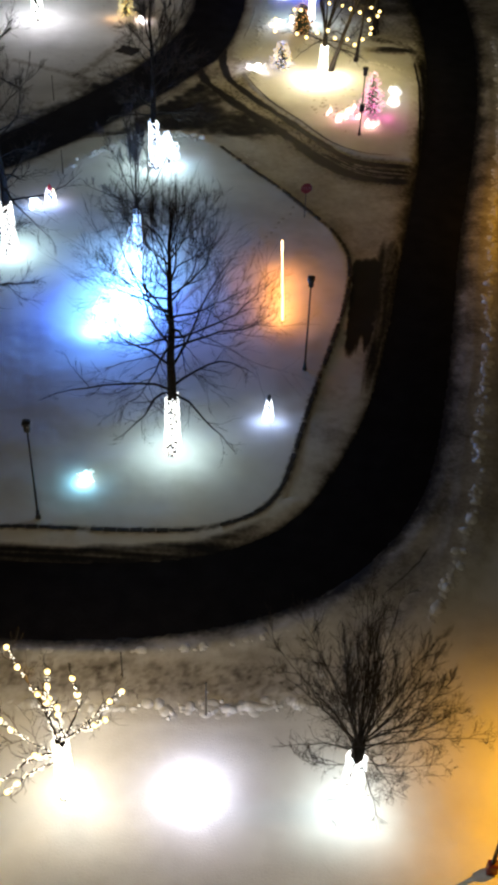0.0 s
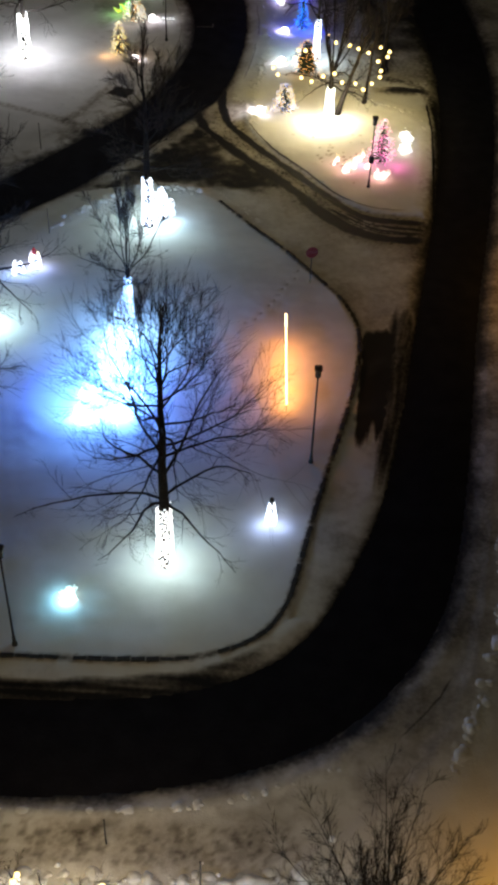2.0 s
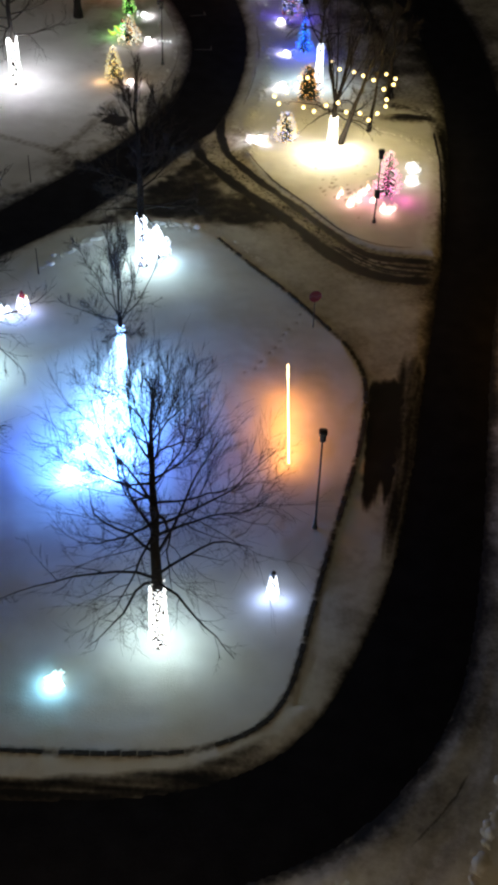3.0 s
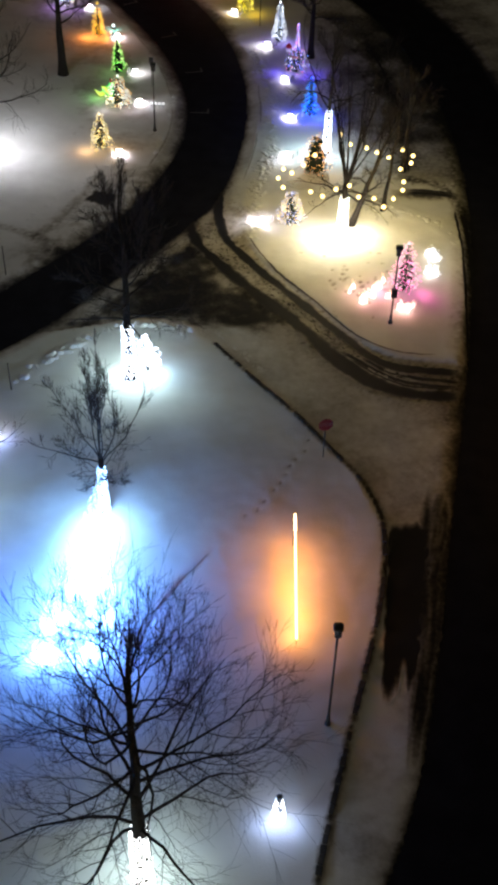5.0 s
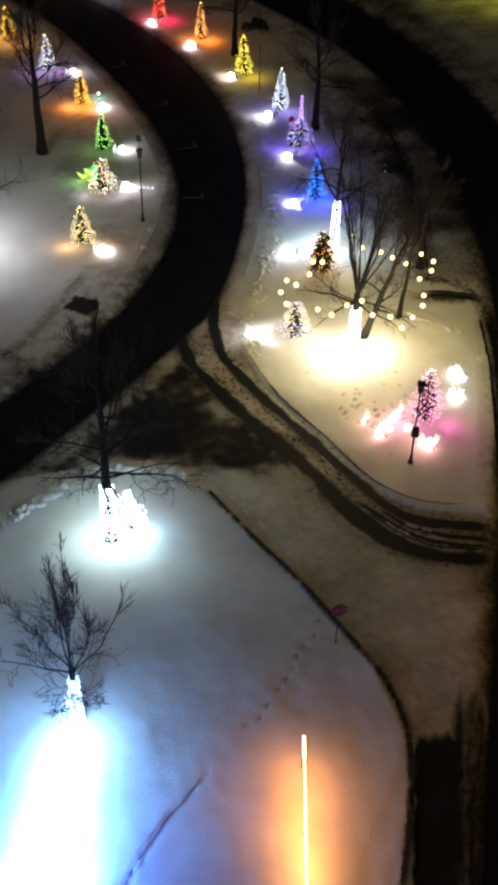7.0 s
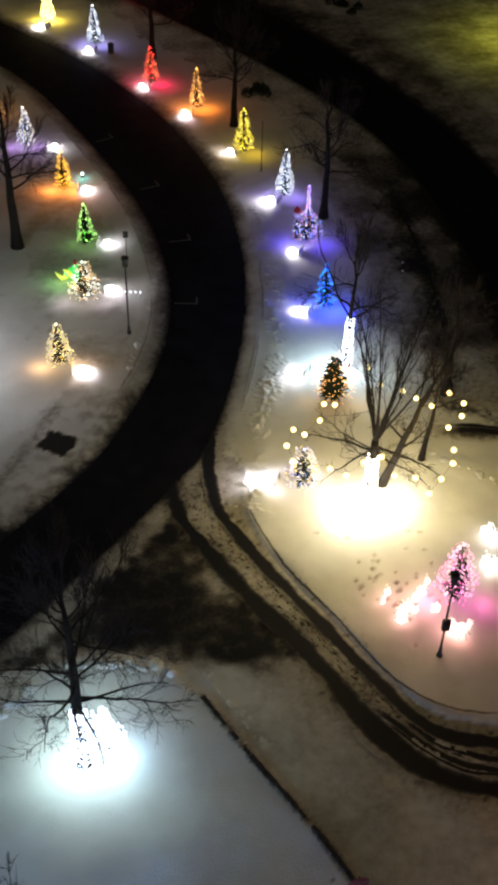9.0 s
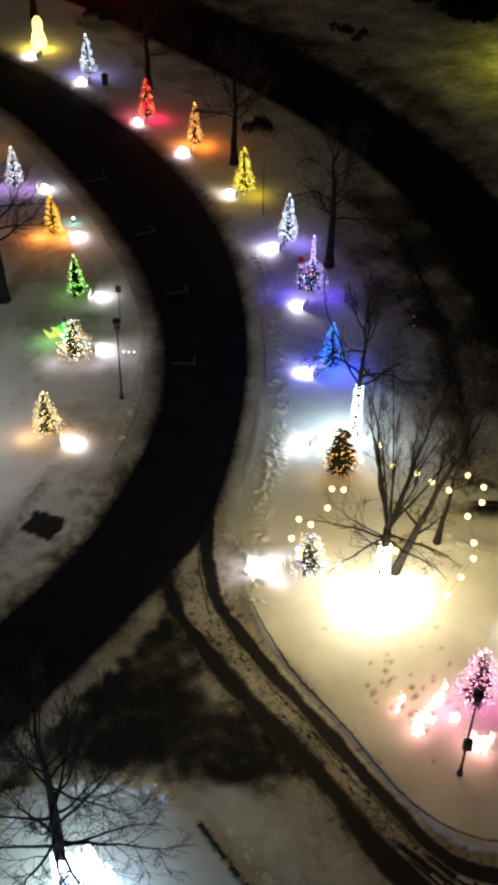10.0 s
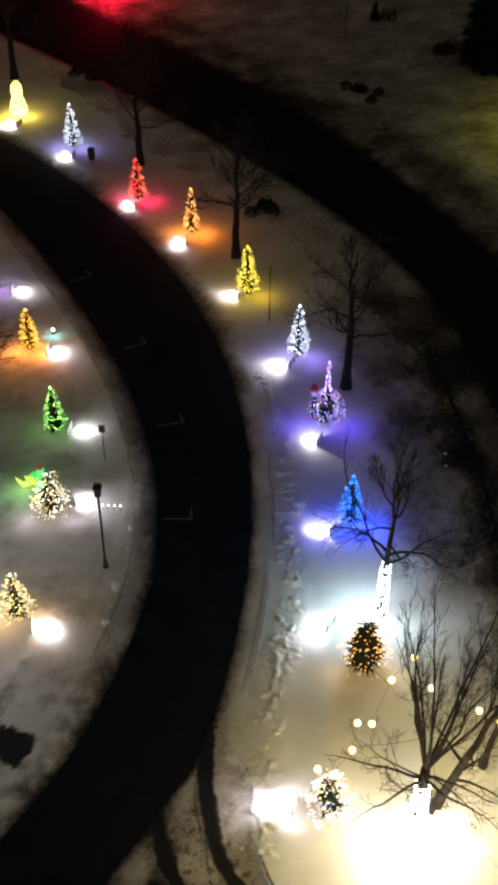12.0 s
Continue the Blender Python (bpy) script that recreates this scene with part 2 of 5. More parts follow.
ROAD_IN_L = [(-70, 40), (-30, 64), (-18, 75.8), (-14.7, 80.2), (-11.1, 85.2), (-8.8, 88.8), (-7.4, 92), (-6.1, 96.6), (-5.6, 100.5), (-5.8, 104.3), (-6.6, 108.2),
             (-8.2, 113), (-10.4, 117.7), (-13.5, 123.2), (-17, 128.8), (-20.5, 133.4), (-32, 144), (-70, 170)]
ROAD_IN_R = [(-70, 35), (-30, 59), (-17, 71.6), (-12.5, 76), (-9.8, 80), (-7, 84), (-4.2, 88.7), (-3.2, 90.5), (-2.6, 93), (-2.0, 96.6), (-1.6, 101), (-1.6, 104.4), (-1.9, 108.3),
             (-2.9, 113.8), (-4.5, 118.7), (-7, 124), (-10.5, 129.4), (-14.6, 134.3), (-18.5, 138.2), (-30, 148), (-70, 175)]
KERB_MAIN = [(-2.35, 75.75), (-0.4, 73.1), (1.8, 70.5), (3.6, 67.9), (5.2, 65.6), (6.05, 63.7), (6.3, 62.0), (6.2, 59.5), (5.8, 56.9), (4.8, 52.6), (3.6, 47.6), (2.6, 42.5), (2.1, 41.2),
             (1.5, 40.3), (0.7, 39.6), (-0.8, 38.9), (-2.5, 38.5), (-5.9, 38.4), (-9.4, 38.4), (-14, 38.2)]
KERB_SMALL = [(-1.15, 89.3), (-1.1, 87.2), (-0.3, 85.3), (0.75, 83.3), (2.1, 81.5), (3.9, 79.2), (4.6, 78.1), (5.6, 76.8), (6.8, 75.8), (8.5, 75.35), (10.1, 75.4)]
MOUTH = [(-4.4, 86.2), (-3.2, 84.0), (-1.8, 81.9), (0.2, 79.6), (0.9, 78.5), (-0.4, 77.5), (-3.7, 78.2), (-7.0, 77.9), (-9.6, 77.0), (-10.4, 77.6), (-8.4, 80.2), (-6.5, 82.9)]
def beside(line, off):
    """The line set off to its left (or right: minus)."""
    out = []
    for k, (x, y) in enumerate(line):
        a, b = line[max(k - 1, 0)], line[min(k + 1, len(line) - 1)]
        d = math.dist(a, b)
        out.append((x - (b[1] - a[1]) / d * off, y + (b[0] - a[0]) / d * off))
    return out


KERB_WEST, KERB_EAST = beside(ROAD_IN_L[6:15], 1.15), beside(ROAD_IN_R[8:17], -1.05)
TRACK_A = [(-5.0, 89.2), (-4.4, 87.2), (-3.8, 85.5), (-2.6, 83.8), (-0.7, 81.3), (1.3, 79.0), (2.9, 76.9), (4.3, 74.7), (6.1, 73.0), (7.7, 72.1), (9.4, 71.9), (11.2, 72.1)]
TRACK_B = [(-3.0, 93.5), (-2.95, 91.5), (-2.95, 89.2), (-2.4, 86.5), (-0.85, 84.2), (0.8, 82.0), (2.5, 79.9), (4.3, 77.4), (6.2, 75.0), (7.9, 74.1), (11.4, 74.0)]
BANKS = [  # line, height, half width
    ([(-1.4, 114), (-0.6, 110.5), (-0.1, 107), (0.2, 104), (0.3, 100.8), (0.5, 97.9), (-0.2, 95), (-0.5, 93.3), (-0.8, 91.2), (-0.8, 88.3), (-0.5, 86.2)], 0.3, 0.5),
    ([(-12.9, 71.6), (-11.6, 73.4), (-10.1, 75.1), (-8.5, 76.5), (-7.0, 77.3), (-5.4, 77.1), (-3.9, 76.7)], 0.40, 0.5),
    ([(-9, 28.4), (-4.4, 28.5), (1.4, 28.6), (4, 29.4), (6.5, 31), (9.0, 33.6), (10.5, 37), (11.6, 40.5), (12.4, 45), (13.0, 49), (13.9, 54), (14.6, 60), (15.7, 67), (17.2, 76), (18.6, 86), (19.3, 96)], 0.42, 0.6),
    ([(8.2, 93.5), (8.3, 97), (8.4, 101), (8.2, 105), (7.6, 109.5), (6.4, 115.4), (4.6, 121)], 0.35, 0.55),
    ([(7.6, 91.0), (9.6, 90.0), (11.4, 88.9), (12.2, 86.5), (11.6, 81), (10.9, 75.8)], 0.22, 0.5),
    ([(-7.0, 106.5), (-7.0, 104.6), (-7.0, 102.0), (-7.2, 99.6), (-7.4, 98.0), (-7.6, 95.6)], 0.26, 0.35),
    ([(-15.0, 87.5), (-12.4, 91.4), (-10.5, 95.2), (-8.8, 94.6)], 0.2, 0.3),
    ([(-9.5, 31.0), (-3, 31.2), (1.3, 32.2), (4.5, 33.8)], 0.12, 0.25),
]
MAIN_ISLAND = KERB_MAIN + [(-40, 38), (-40, 50), (-20, 66), (-12.6, 72), (-8.5, 76.6), (-5.4, 77.2)]
CONNECTOR = [(-4.2, 88.7), (-7, 84), (-9.8, 80), (-12.5, 76), (-8.5, 77.2), (-5.4, 77.8), (-2.35, 75.9), (1.8, 70.6), (5.2, 65.7), (6.4, 62.0), (5.9, 56.9), (4.9, 52.6), (3.7, 47.6), (2.7, 42.5),
             (2.4, 41.0), (5.0, 41.0), (7.2, 46.9), (8.3, 50.8), (9.2, 56.0), (9.8, 61.8), (10.4, 67.5), (11.2, 72.3), (10.8, 74.9), (7.6, 75.1), (5.2, 76.4), (2.9, 79.5), (0.2, 83.3), (-1.0, 86.8), (-1.0, 90), (-3.2, 90.5)]


def smooth_line(line, times=2):
    for _ in range(times):
        out = [line[0]]
        for (ax, ay), (bx, by) in zip(line, line[1:]):
            out += [(0.75 * ax + 0.25 * bx, 0.75 * ay + 0.25 * by), (0.25 * ax + 0.75 * bx, 0.25 * ay + 0.75 * by)]
        line = out + [line[-1]]
    return line


def line_distance(x, y, line):
    best = np.full(x.shape, 1e9)
    for (ax, ay), (bx, by) in zip(line, line[1:]):
        dx, dy = bx - ax, by - ay
        t = np.clip(((x - ax) * dx + (y - ay) * dy) / (dx * dx + dy * dy + 1e-9), 0, 1)
        best = np.minimum(best, (x - ax - t * dx) ** 2 + (y - ay - t * dy) ** 2)
    return np.sqrt(best)


def inside(x, y, loop):
    hit = np.zeros(x.shape, bool)
    for (ax, ay), (bx, by) in zip(loop, loop[1:] + loop[:1]):
        if ay != by:
            hit ^= ((ay > y) != (by > y)) & (x < (bx - ax) * (y - ay) / (by - ay) + ax)
    return hit


def step(a, b, v):
    t = np.clip((v - a) / (b - a), 0, 1)
    return t * t * (3 - 2 * t)


def waves(x, y, size, seed):
    """Cheap smooth noise from -1 to 1."""
    rng = np.random.RandomState(seed)
    out = 0
    for k in range(7):
        a, ph = rng.uniform(0, 6.283), rng.uniform(0, 6.283)
        f = 6.283 / (size * rng.uniform(0.6, 1.7))
        out = out + np.sin((x * math.cos(a) + y * math.sin(a)) * f + ph + 1.3 * np.sin((x * math.sin(a) - y * math.cos(a)) * f * 0.7 + ph * 2))
    return out / 4.0


OUT_IN, OUT_OUT, IN_L, IN_R = (smooth_line(q) for q in (ROAD_OUT_IN, ROAD_OUT_OUT, ROAD_IN_L, ROAD_IN_R))
OUT_LOOP, IN_LOOP = OUT_IN + OUT_OUT[::-1], IN_L + IN_R[::-1]
WALKED = [(-4.9, 51.0), (-4.8, 52.7), (-4.4, 54.5), (-4.1, 56.1), (-3.4, 57.4), (-2.8, 58.5), (-2.1, 59.5), (-1.6, 60.3)]
rng = random.Random(5)
DOTS = [(-0.1 + 2.9 * (k / 9) ** 0.9 + rng.gauss(0, 0.08), 62.6 + 5.2 * k / 9 + rng.gauss(0, 0.1)) for k in range(10)]
STEPS = DOTS + [(5.6 + rng.gauss(0, 1.5), 81.8 + rng.gauss(0, 1.6)) for _ in range(60)]
STEPS = [q for q in STEPS if min(math.dist(q, k) for k in smooth_line(TRACK_B)) > 2.4]


def terrain(x, y):
    """Height of the ground at arrays of places, and how worn or shade-darkened it is."""
    near = (x > -72) & (x < 30) & (y > -30) & (y < 195)
    z, wear_shade = np.full(x.shape, 0.13), np.full(x.shape, 0.05)
    xs, ys = x[near], y[near]
    on = inside(xs, ys, OUT_LOOP) | inside(xs, ys, IN_LOOP)
    dr1 = np.minimum(line_distance(xs, ys, OUT_IN), line_distance(xs, ys, OUT_OUT))
    dr2 = np.minimum(line_distance(xs, ys, IN_L), line_distance(xs, ys, IN_R))
    d = np.where(on, 0, np.minimum(dr1, dr2))
    con = inside(xs, ys, CONNECTOR)
    isl = inside(xs, ys, MAIN_ISLAND)
    n1, n2, n3 = waves(xs, ys, 5, 1), waves(xs, ys, 1.1, 2), waves(xs, ys, 0.45, 3)
    level = np.where(con, 0.045, 0.13)
    h = level * step(0.0, 0.9, d) + 0.025 * n1 * step(0.5, 3, d) + 0.008 * n2
    w = np.full(xs.shape, 0.04) + 0.03 * n1
    w = w + np.where(con, (0.07 + 0.09 * step(52, 64, ys) + 0.07 * n1 + 0.03 * n2) * (0.35 + 0.65 * step(40.5, 47, ys)), 0)
    out = inside(xs, ys, ROAD_OUT_OUT + [(60, 210), (60, 0), (-90, 0)])
    west = line_distance(xs, ys, IN_L) < line_distance(xs, ys, IN_R)
    edge = np.where(dr2 < dr1, np.where(west, 0.42, 0.26 + 0.3 * step(106, 116, ys)), np.where(out, 0.45, 0.22 + 0.23 * step(52, 60, ys))) * (1 + 0.35 * n1 + 0.15 * n2)
    w = w + np.where(dr2 < dr1, np.where(west, 0.21 * step(93, 97, ys), 0.05) * (1 - step(0.8, 1.5, d)), 0)
    w = w + (0.75 + 0.15 * n3) * np.exp(-(d / np.clip(edge, 0.15, 1.2)) ** 1.3) + np.where(dr2 < dr1, 0.05, 0.10) * np.exp(-d / 1.2)
    w = w + np.where(~out & ~on & (dr1 < dr2) & (ys < 62) & ~isl, 0.03 * np.exp(-d / 1.0), 0)
    # streaks of slush dragged along the straight in front of the lawn
    south = (~out & ~on & (dr1 < dr2) & (ys < 42)) * (1 - step(-1.0, 2.6, xs))
    drag = waves(xs * 0.06, ys, 0.45, 21)
    w = w * (1 - south) + south * (np.clip(w, 0, 0.25) + (0.7 + 0.3 * drag) * (1 - step(0.75, 1.2, d + 0.15 * n1)))
    # ground beyond the outer road slightly darker
    w = w + 0.06 * (out & ~on) * step(37, 44, ys)
    # shoulders of ploughed brown slush
    w = w + np.where(out & ~on, (0.11 + 0.14 * step(32, 36, ys) + 0.07 * n1 + 0.04 * n2) * (1 - step(3.0, 5.0, dr1)), 0)
    # walked pavement behind the kerb at the near end
    band = step(28.9, 29.4, ys) * (1 - step(30.6, 31.1, ys)) * (1 - step(2, 5, xs))
    w = w + band * (0.05 + 0.2 * np.clip(n3 * 1.4 + waves(xs * 0.35, ys, 0.5, 8), 0, 1))
    # pavement between the inner road and the snow field
    left = np.where(xs < -7.0, line_distance(xs, ys, [(-20, 75.2), (-14.7, 81.4), (-11.6, 86.4), (-9.4, 90), (-8.2, 93)]), 9)
    w = w + 0.13 * np.exp(-(left / 1.9) ** 2) * np.clip(1 + 0.9 * n2 + 0.5 * n1 + 0.4 * n3, 0, 3)
    for line in ([(-19, 88.0), (-16.0, 86.8), (-13.9, 85.8), (-12.0, 84.2)], [(-13.9, 85.9), (-12.9, 87.4), (-11.7, 91.0), (-11.0, 93.4)]):
        w = w + 0.22 * np.exp(-(line_distance(xs, ys, smooth_line(line)) / 0.4) ** 2) * (1 + 0.5 * n3)
    # slush in the mouth of the side road
    md = line_distance(xs, ys, MOUTH + MOUTH[:1]) * np.where(inside(xs, ys, MOUTH), 1, -1)
    w = w + con * step(-0.9, 0.9, md + 0.45 * n1 + 0.3 * n2) * step(0.9, 1.7, dr2 + 0.2 * n2) * (0.7 + 0.1 * n1 + 0.08 * n2)
    # tyre tracks
    for track in (TRACK_A, TRACK_B):
        dt = line_distance(xs, ys, smooth_line(track))
        w = w + (0.1 + 0.5 * np.clip(n3 - 0.25, 0, 1)) * np.exp(-(dt / 0.9) ** 2)
    east = line_distance(xs, ys, smooth_line([(12.0, 75), (12.4, 80), (12.9, 86), (12.8, 91), (11.8, 94), (9.5, 94.6)]))
    w = w + np.exp(-(east / 0.35) ** 2) * (0.35 + 0.35 * n3)
    dark = np.exp(-(((xs - 10.4) / 1.7) ** 2 + ((ys - 92.6) / 0.5) ** 2))
    w = w + dark * (0.7 + 0.3 * n3)
    east2 = line_distance(xs, ys, smooth_line([(9.6, 96), (9.7, 101), (9.4, 106), (8.7, 111), (7.6, 116)]))
    w = w + np.where(~on, 0.25 * np.exp(-(east2 / 0.5) ** 2) * (1 + 0.6 * n3) + 0.1 * np.exp(-((east2 - 1.6) / 1.4) ** 2), 0)
    for line, wide in ((KERB_MAIN, 0.15),):
        k = np.exp(-(line_distance(xs, ys, smooth_line(line)) / wide) ** 2)
        w = w + k * (0.55 + 0.35 * n3)
    # walked lines and single footprints; each print's dent shade is darkened into its colour
    for line in (WALKED,):
        dl = line_distance(xs, ys, smooth_line(line))
        k = np.exp(-(dl / 0.13) ** 2) * np.clip(0.5 + n3, 0.2, 1)
        h = h - 0.05 * k
    for fx, fy in STEPS:
        k = np.exp(-(((xs - fx) / 0.10) ** 2 + ((ys - fy) / 0.13) ** 2))
        h, w = h - 0.05 * k, w + 0.34 * k
    for line, tall, wide in BANKS:
        db = line_distance(xs, ys, smooth_line(line))
        k = np.exp(-(db / wide) ** 2)
        h = h + tall * k * np.clip(0.75 + 0.22 * n2 + 0.13 * n3, 0.1, 1.5) * step(0, 0.5, d)
        w = w * (1 - 0.55 * k) + 0.06 * k * (1 + n3)
    # past the spruces little light falls: shade painted in, with some slush
    side = step(-0.8, 1.0, xs - np.interp(ys, [98, 106, 113, 121], [5.6, 5.0, 4.2, 2.4]) + 0.5 * n1) * step(97.5, 102, ys + n1) * (1 - step(119, 124, ys)) * ~out
    jx, jy = xs + 0.5 * n1 + 0.35 * n2, ys + 0.5 * n1 + 0.35 * n3
    w = w + side * (0.36 + 0.1 * n1 + 0.06 * n2)
    su, sv = (xs + 10.5) * 0.93 - (ys - 90.7) * 0.37, (ys - 90.7) * 0.93 + (xs + 10.5) * 0.37
    soil = (1 - step(0.72, 0.9, np.abs(su) + 0.1 * n2)) * (1 - step(0.6, 0.8, np.abs(sv) + 0.1 * n3))
    w = w + 1.05 * soil
    # spruce row: trampled brown, and darkened against the lamps' spill
    row = inside(jx, jy, [(-7.6, 97), (-13.5, 99), (-15, 108), (-20, 120), (-26, 130), (-22, 131), (-14, 119), (-9.5, 110)])
    w = w + row * (0.10 + 0.07 * n1 + 0.04 * n2)
    # unlit strip between ridge and outer road, shade painted into its colour
    strip = inside(jx, jy, [(8.6, 94), (13.2, 94), (12.6, 106), (9.5, 119), (4.5, 128.5), (-6, 140.5), (-14, 149), (-18, 150), (-10, 139), (-1, 129), (4.0, 121), (6.6, 115.4), (8.0, 108)])
    w = w + strip * (0.17 + 0.1 * n1 + 0.07 * n3)
    # far field past the outer road made darker
    far = step(132, 150, ys + 0.9 * xs) * out
    w = w + far * (0.21 + 0.09 * n1 + 0.06 * n2)
    h = np.where(on, -0.06, h)
    rut = np.minimum(line_distance(xs, ys, smooth_line(TRACK_A)), line_distance(xs, ys, smooth_line(TRACK_B)))
    h = np.where(on, h, np.minimum(h, 0.035 + 0.14 * step(0.4, 1.0, rut)))
    z[near], wear_shade[near] = h, np.clip(w, 0, 1.2)
    return z, wear_shade


def gz(x, y):
    return float(terrain(np.array([x * 1.0]), np.array([y * 1.0]))[0][0])


def build_ground():
    xs = np.r_[[-3000, -1200, -500, -220, -110, -80], np.arange(-71, -30, 1.2), np.arange(-30, -22, 0.4), np.arange(-22, 18.01, 0.15), np.arange(18.4, 24, 0.4), [27, 34, 46, 70, 120, 260, 600, 1400, 3000]]
    ys = np.r_[[-3000, -1200, -400, -150, -60, -20, 0], np.arange(10, 20, 0.5), np.arange(20, 150, 0.16), np.arange(150, 180, 0.5), [184, 190, 205, 230, 280, 400, 700, 1500, 3000]]
    gx, gy = np.meshgrid(xs, ys)
    z, wear_shade = terrain(gx.ravel(), gy.ravel())
    nx, ny = len(xs), len(ys)
    i = (np.arange(ny - 1)[:, None] * nx + np.arange(nx - 1)).ravel()
    quads = np.stack([i, i + 1, i + nx + 1, i + nx], 1)
    me = bpy.data.meshes.new("ground")
    me.vertices.add(nx * ny)
    me.vertices.foreach_set("co", np.stack([gx.ravel(), gy.ravel(), z], 1).ravel())
    me.loops.add(quads.size)
    me.loops.foreach_set("vertex_index", quads.ravel())
    me.polygons.add(len(quads))
    me.polygons.foreach_set("loop_start", np.arange(0, quads.size, 4))
    me.polygons.foreach_set("loop_total", np.full(len(quads), 4))
    me.update(calc_edges=True)
    me.validate()
    me.polygons.foreach_set("use_smooth", np.ones(len(me.polygons), bool))
    a = me.attributes.new("wear_shade", "FLOAT", "POINT")
    a.data.foreach_set("value", wear_shade)
    me.materials.append(SNOW_GROUND)
    tagged(new("ground", me), "snow-covered ground with slushy tracks and ploughed banks", "ground", kind="structure")


def build_road(name, left, right, label):
    """A strip of asphalt with a crown, between two edge lines."""
    s = Shape()
    n = min(len(left), len(right))
    pick = lambda line, t: line[min(int(t * (len(line) - 1) + 0.5), len(line) - 1)]
    rows = []
    for k in range(n):
        a, b = pick(left, k / (n - 1)), pick(right, k / (n - 1))
        rows.append([(a[0] + (b[0] - a[0]) * u, a[1] + (b[1] - a[1]) * u, 0.0 + 0.03 * (1 - (2 * u - 1) ** 2)) for u in (-0.03, 0.25, 0.5, 0.75, 1.03)])
    for k in range(n - 1):
        for j in range(4):
            s.add([rows[k][j], rows[k][j + 1], rows[k + 1][j + 1], rows[k + 1][j]], [(0, 1, 2, 3)])
    tagged(new(name, s.mesh(name, ASPHALT)), label, "road", kind="structure")


def resample(line, n):
    p = np.array(line)
    d = np.r_[0, np.cumsum(np.hypot(*np.diff(p, axis=0).T))]
    t = np.linspace(0, d[-1], n)
    return list(zip(np.interp(t, d, p[:, 0]), np.interp(t, d, p[:, 1])))


build_ground()
# the edge lines pair corner by corner, so both sides keep step round the bends
build_road("road_outer", smooth_line(ROAD_OUT_IN), smooth_line(ROAD_OUT_OUT), "bare wet black asphalt road round the park")
build_road("road_inner", resample(IN_L, 120), resample(IN_R, 120), "bare wet black asphalt drive between snow banks")


def build_kerb(line, label, piece=0.9, gap=0.0, seed=1, wide=0.2, rough=1.0):
    """Kerb stones laid end to end, each a piece of its own."""
    r = random.Random(seed)
    kerb = tagged(new("kerb"), label, "kerb", kind="structure")
    pts = smooth_line(line)
    length = sum(math.dist(a, b) for a, b in zip(pts, pts[1:]))
    pts = resample(pts, int(length / piece) + 1)
    base = Shape().box(0, 0, 0, 1.0, wide, 0.24, 0.03).mesh("kerb_stone", KERB, False)
    for a, b in zip(pts, pts[1:]):
        if r.random() < gap:
            continue
        ob = part("kerb_stone", base, None, kerb)
        mx, my = (a[0] + b[0]) / 2, (a[1] + b[1]) / 2
        ob.location = (mx, my, gz(mx, my) - 0.06 - 0.02 * (1 - rough) + rough * r.uniform(-0.05, 0.02))
        ob.rotation_euler = (0, 0, math.atan2(b[1] - a[1], b[0] - a[0]) + rough * r.uniform(-0.08, 0.08))
        ob.scale = (math.dist(a, b) * (r.uniform(0.88, 0.99) if rough > 0.5 else 0.99), r.uniform(0.7, 1.15), 1)


def worn_mesh(name, x, y, worn, nx, parent, lift=0.014):
    """A thin sheet over the ground, nx places wide, worn by its own amounts."""
    z, base = terrain(x, y)
    n = len(x) // nx
    i = (np.arange(n - 1)[:, None] * nx + np.arange(nx - 1)).ravel()
    me = bpy.data.meshes.new(name)
    faces = np.stack([i, i + 1, i + nx + 1, i + nx], 1)
    faces = faces[(worn > base + 0.04)[faces].any(axis=1)]
    me.from_pydata(np.stack([x, y, z + lift], 1).tolist(), [], faces.tolist())
    me.polygons.foreach_set("use_smooth", np.ones(len(me.polygons), bool))
    me.attributes.new("wear_shade", "FLOAT", "POINT").data.foreach_set("value", np.maximum(base, worn))
    me.materials.append(SNOW_GROUND)
    me.update()
    part(name, me, None, parent)


def ribbon(line, off, wide, seed, parent, name="tyre_rut", deep=1.3):
    """A worn rut along a line, set off to its side, darkest in the middle."""
    r = random.Random(seed)
    pts = smooth_line(line)
    length = sum(math.dist(a, b) for a, b in zip(pts, pts[1:]))
    pts = resample(pts, int(length / 0.14) + 3)
    across = np.array([-1.5, -1.0, -0.75, -0.4, 0.0, 0.4, 0.75, 1.0, 1.5])
    shape = np.array([0.0, 0.25, 0.7, 1.0, 1.0, 1.0, 0.7, 0.25, 0.0])
    rows, worn, drift, swell = [], [], 0.0, 0.0
    for k, (x, y) in enumerate(pts):
        a, b = pts[max(k - 1, 0)], pts[min(k + 1, len(pts) - 1)]
        d = math.dist(a, b)
        nx, ny = -(b[1] - a[1]) / d, (b[0] - a[0]) / d
        drift, swell = 0.95 * drift + r.gauss(0, 0.012), 0.92 * swell + r.gauss(0, 0.06)
        hw = wide * 0.66 * min(1.5, max(0.4, 1 + swell))
        for u in across:
            rows.append((x + nx * (off + drift + u * hw), y + ny * (off + drift + u * hw)))
        worn.append(shape * deep * min(1.0, k / 8, (len(pts) - 1 - k) / 8) * (0.92 + 0.1 * math.sin(k * 0.13 + seed)))
    flat = np.array(rows)
    worn_mesh(name, flat[:, 0], flat[:, 1], np.concatenate(worn), len(across), parent, 0.024 + 0.0025 * (seed % 31))


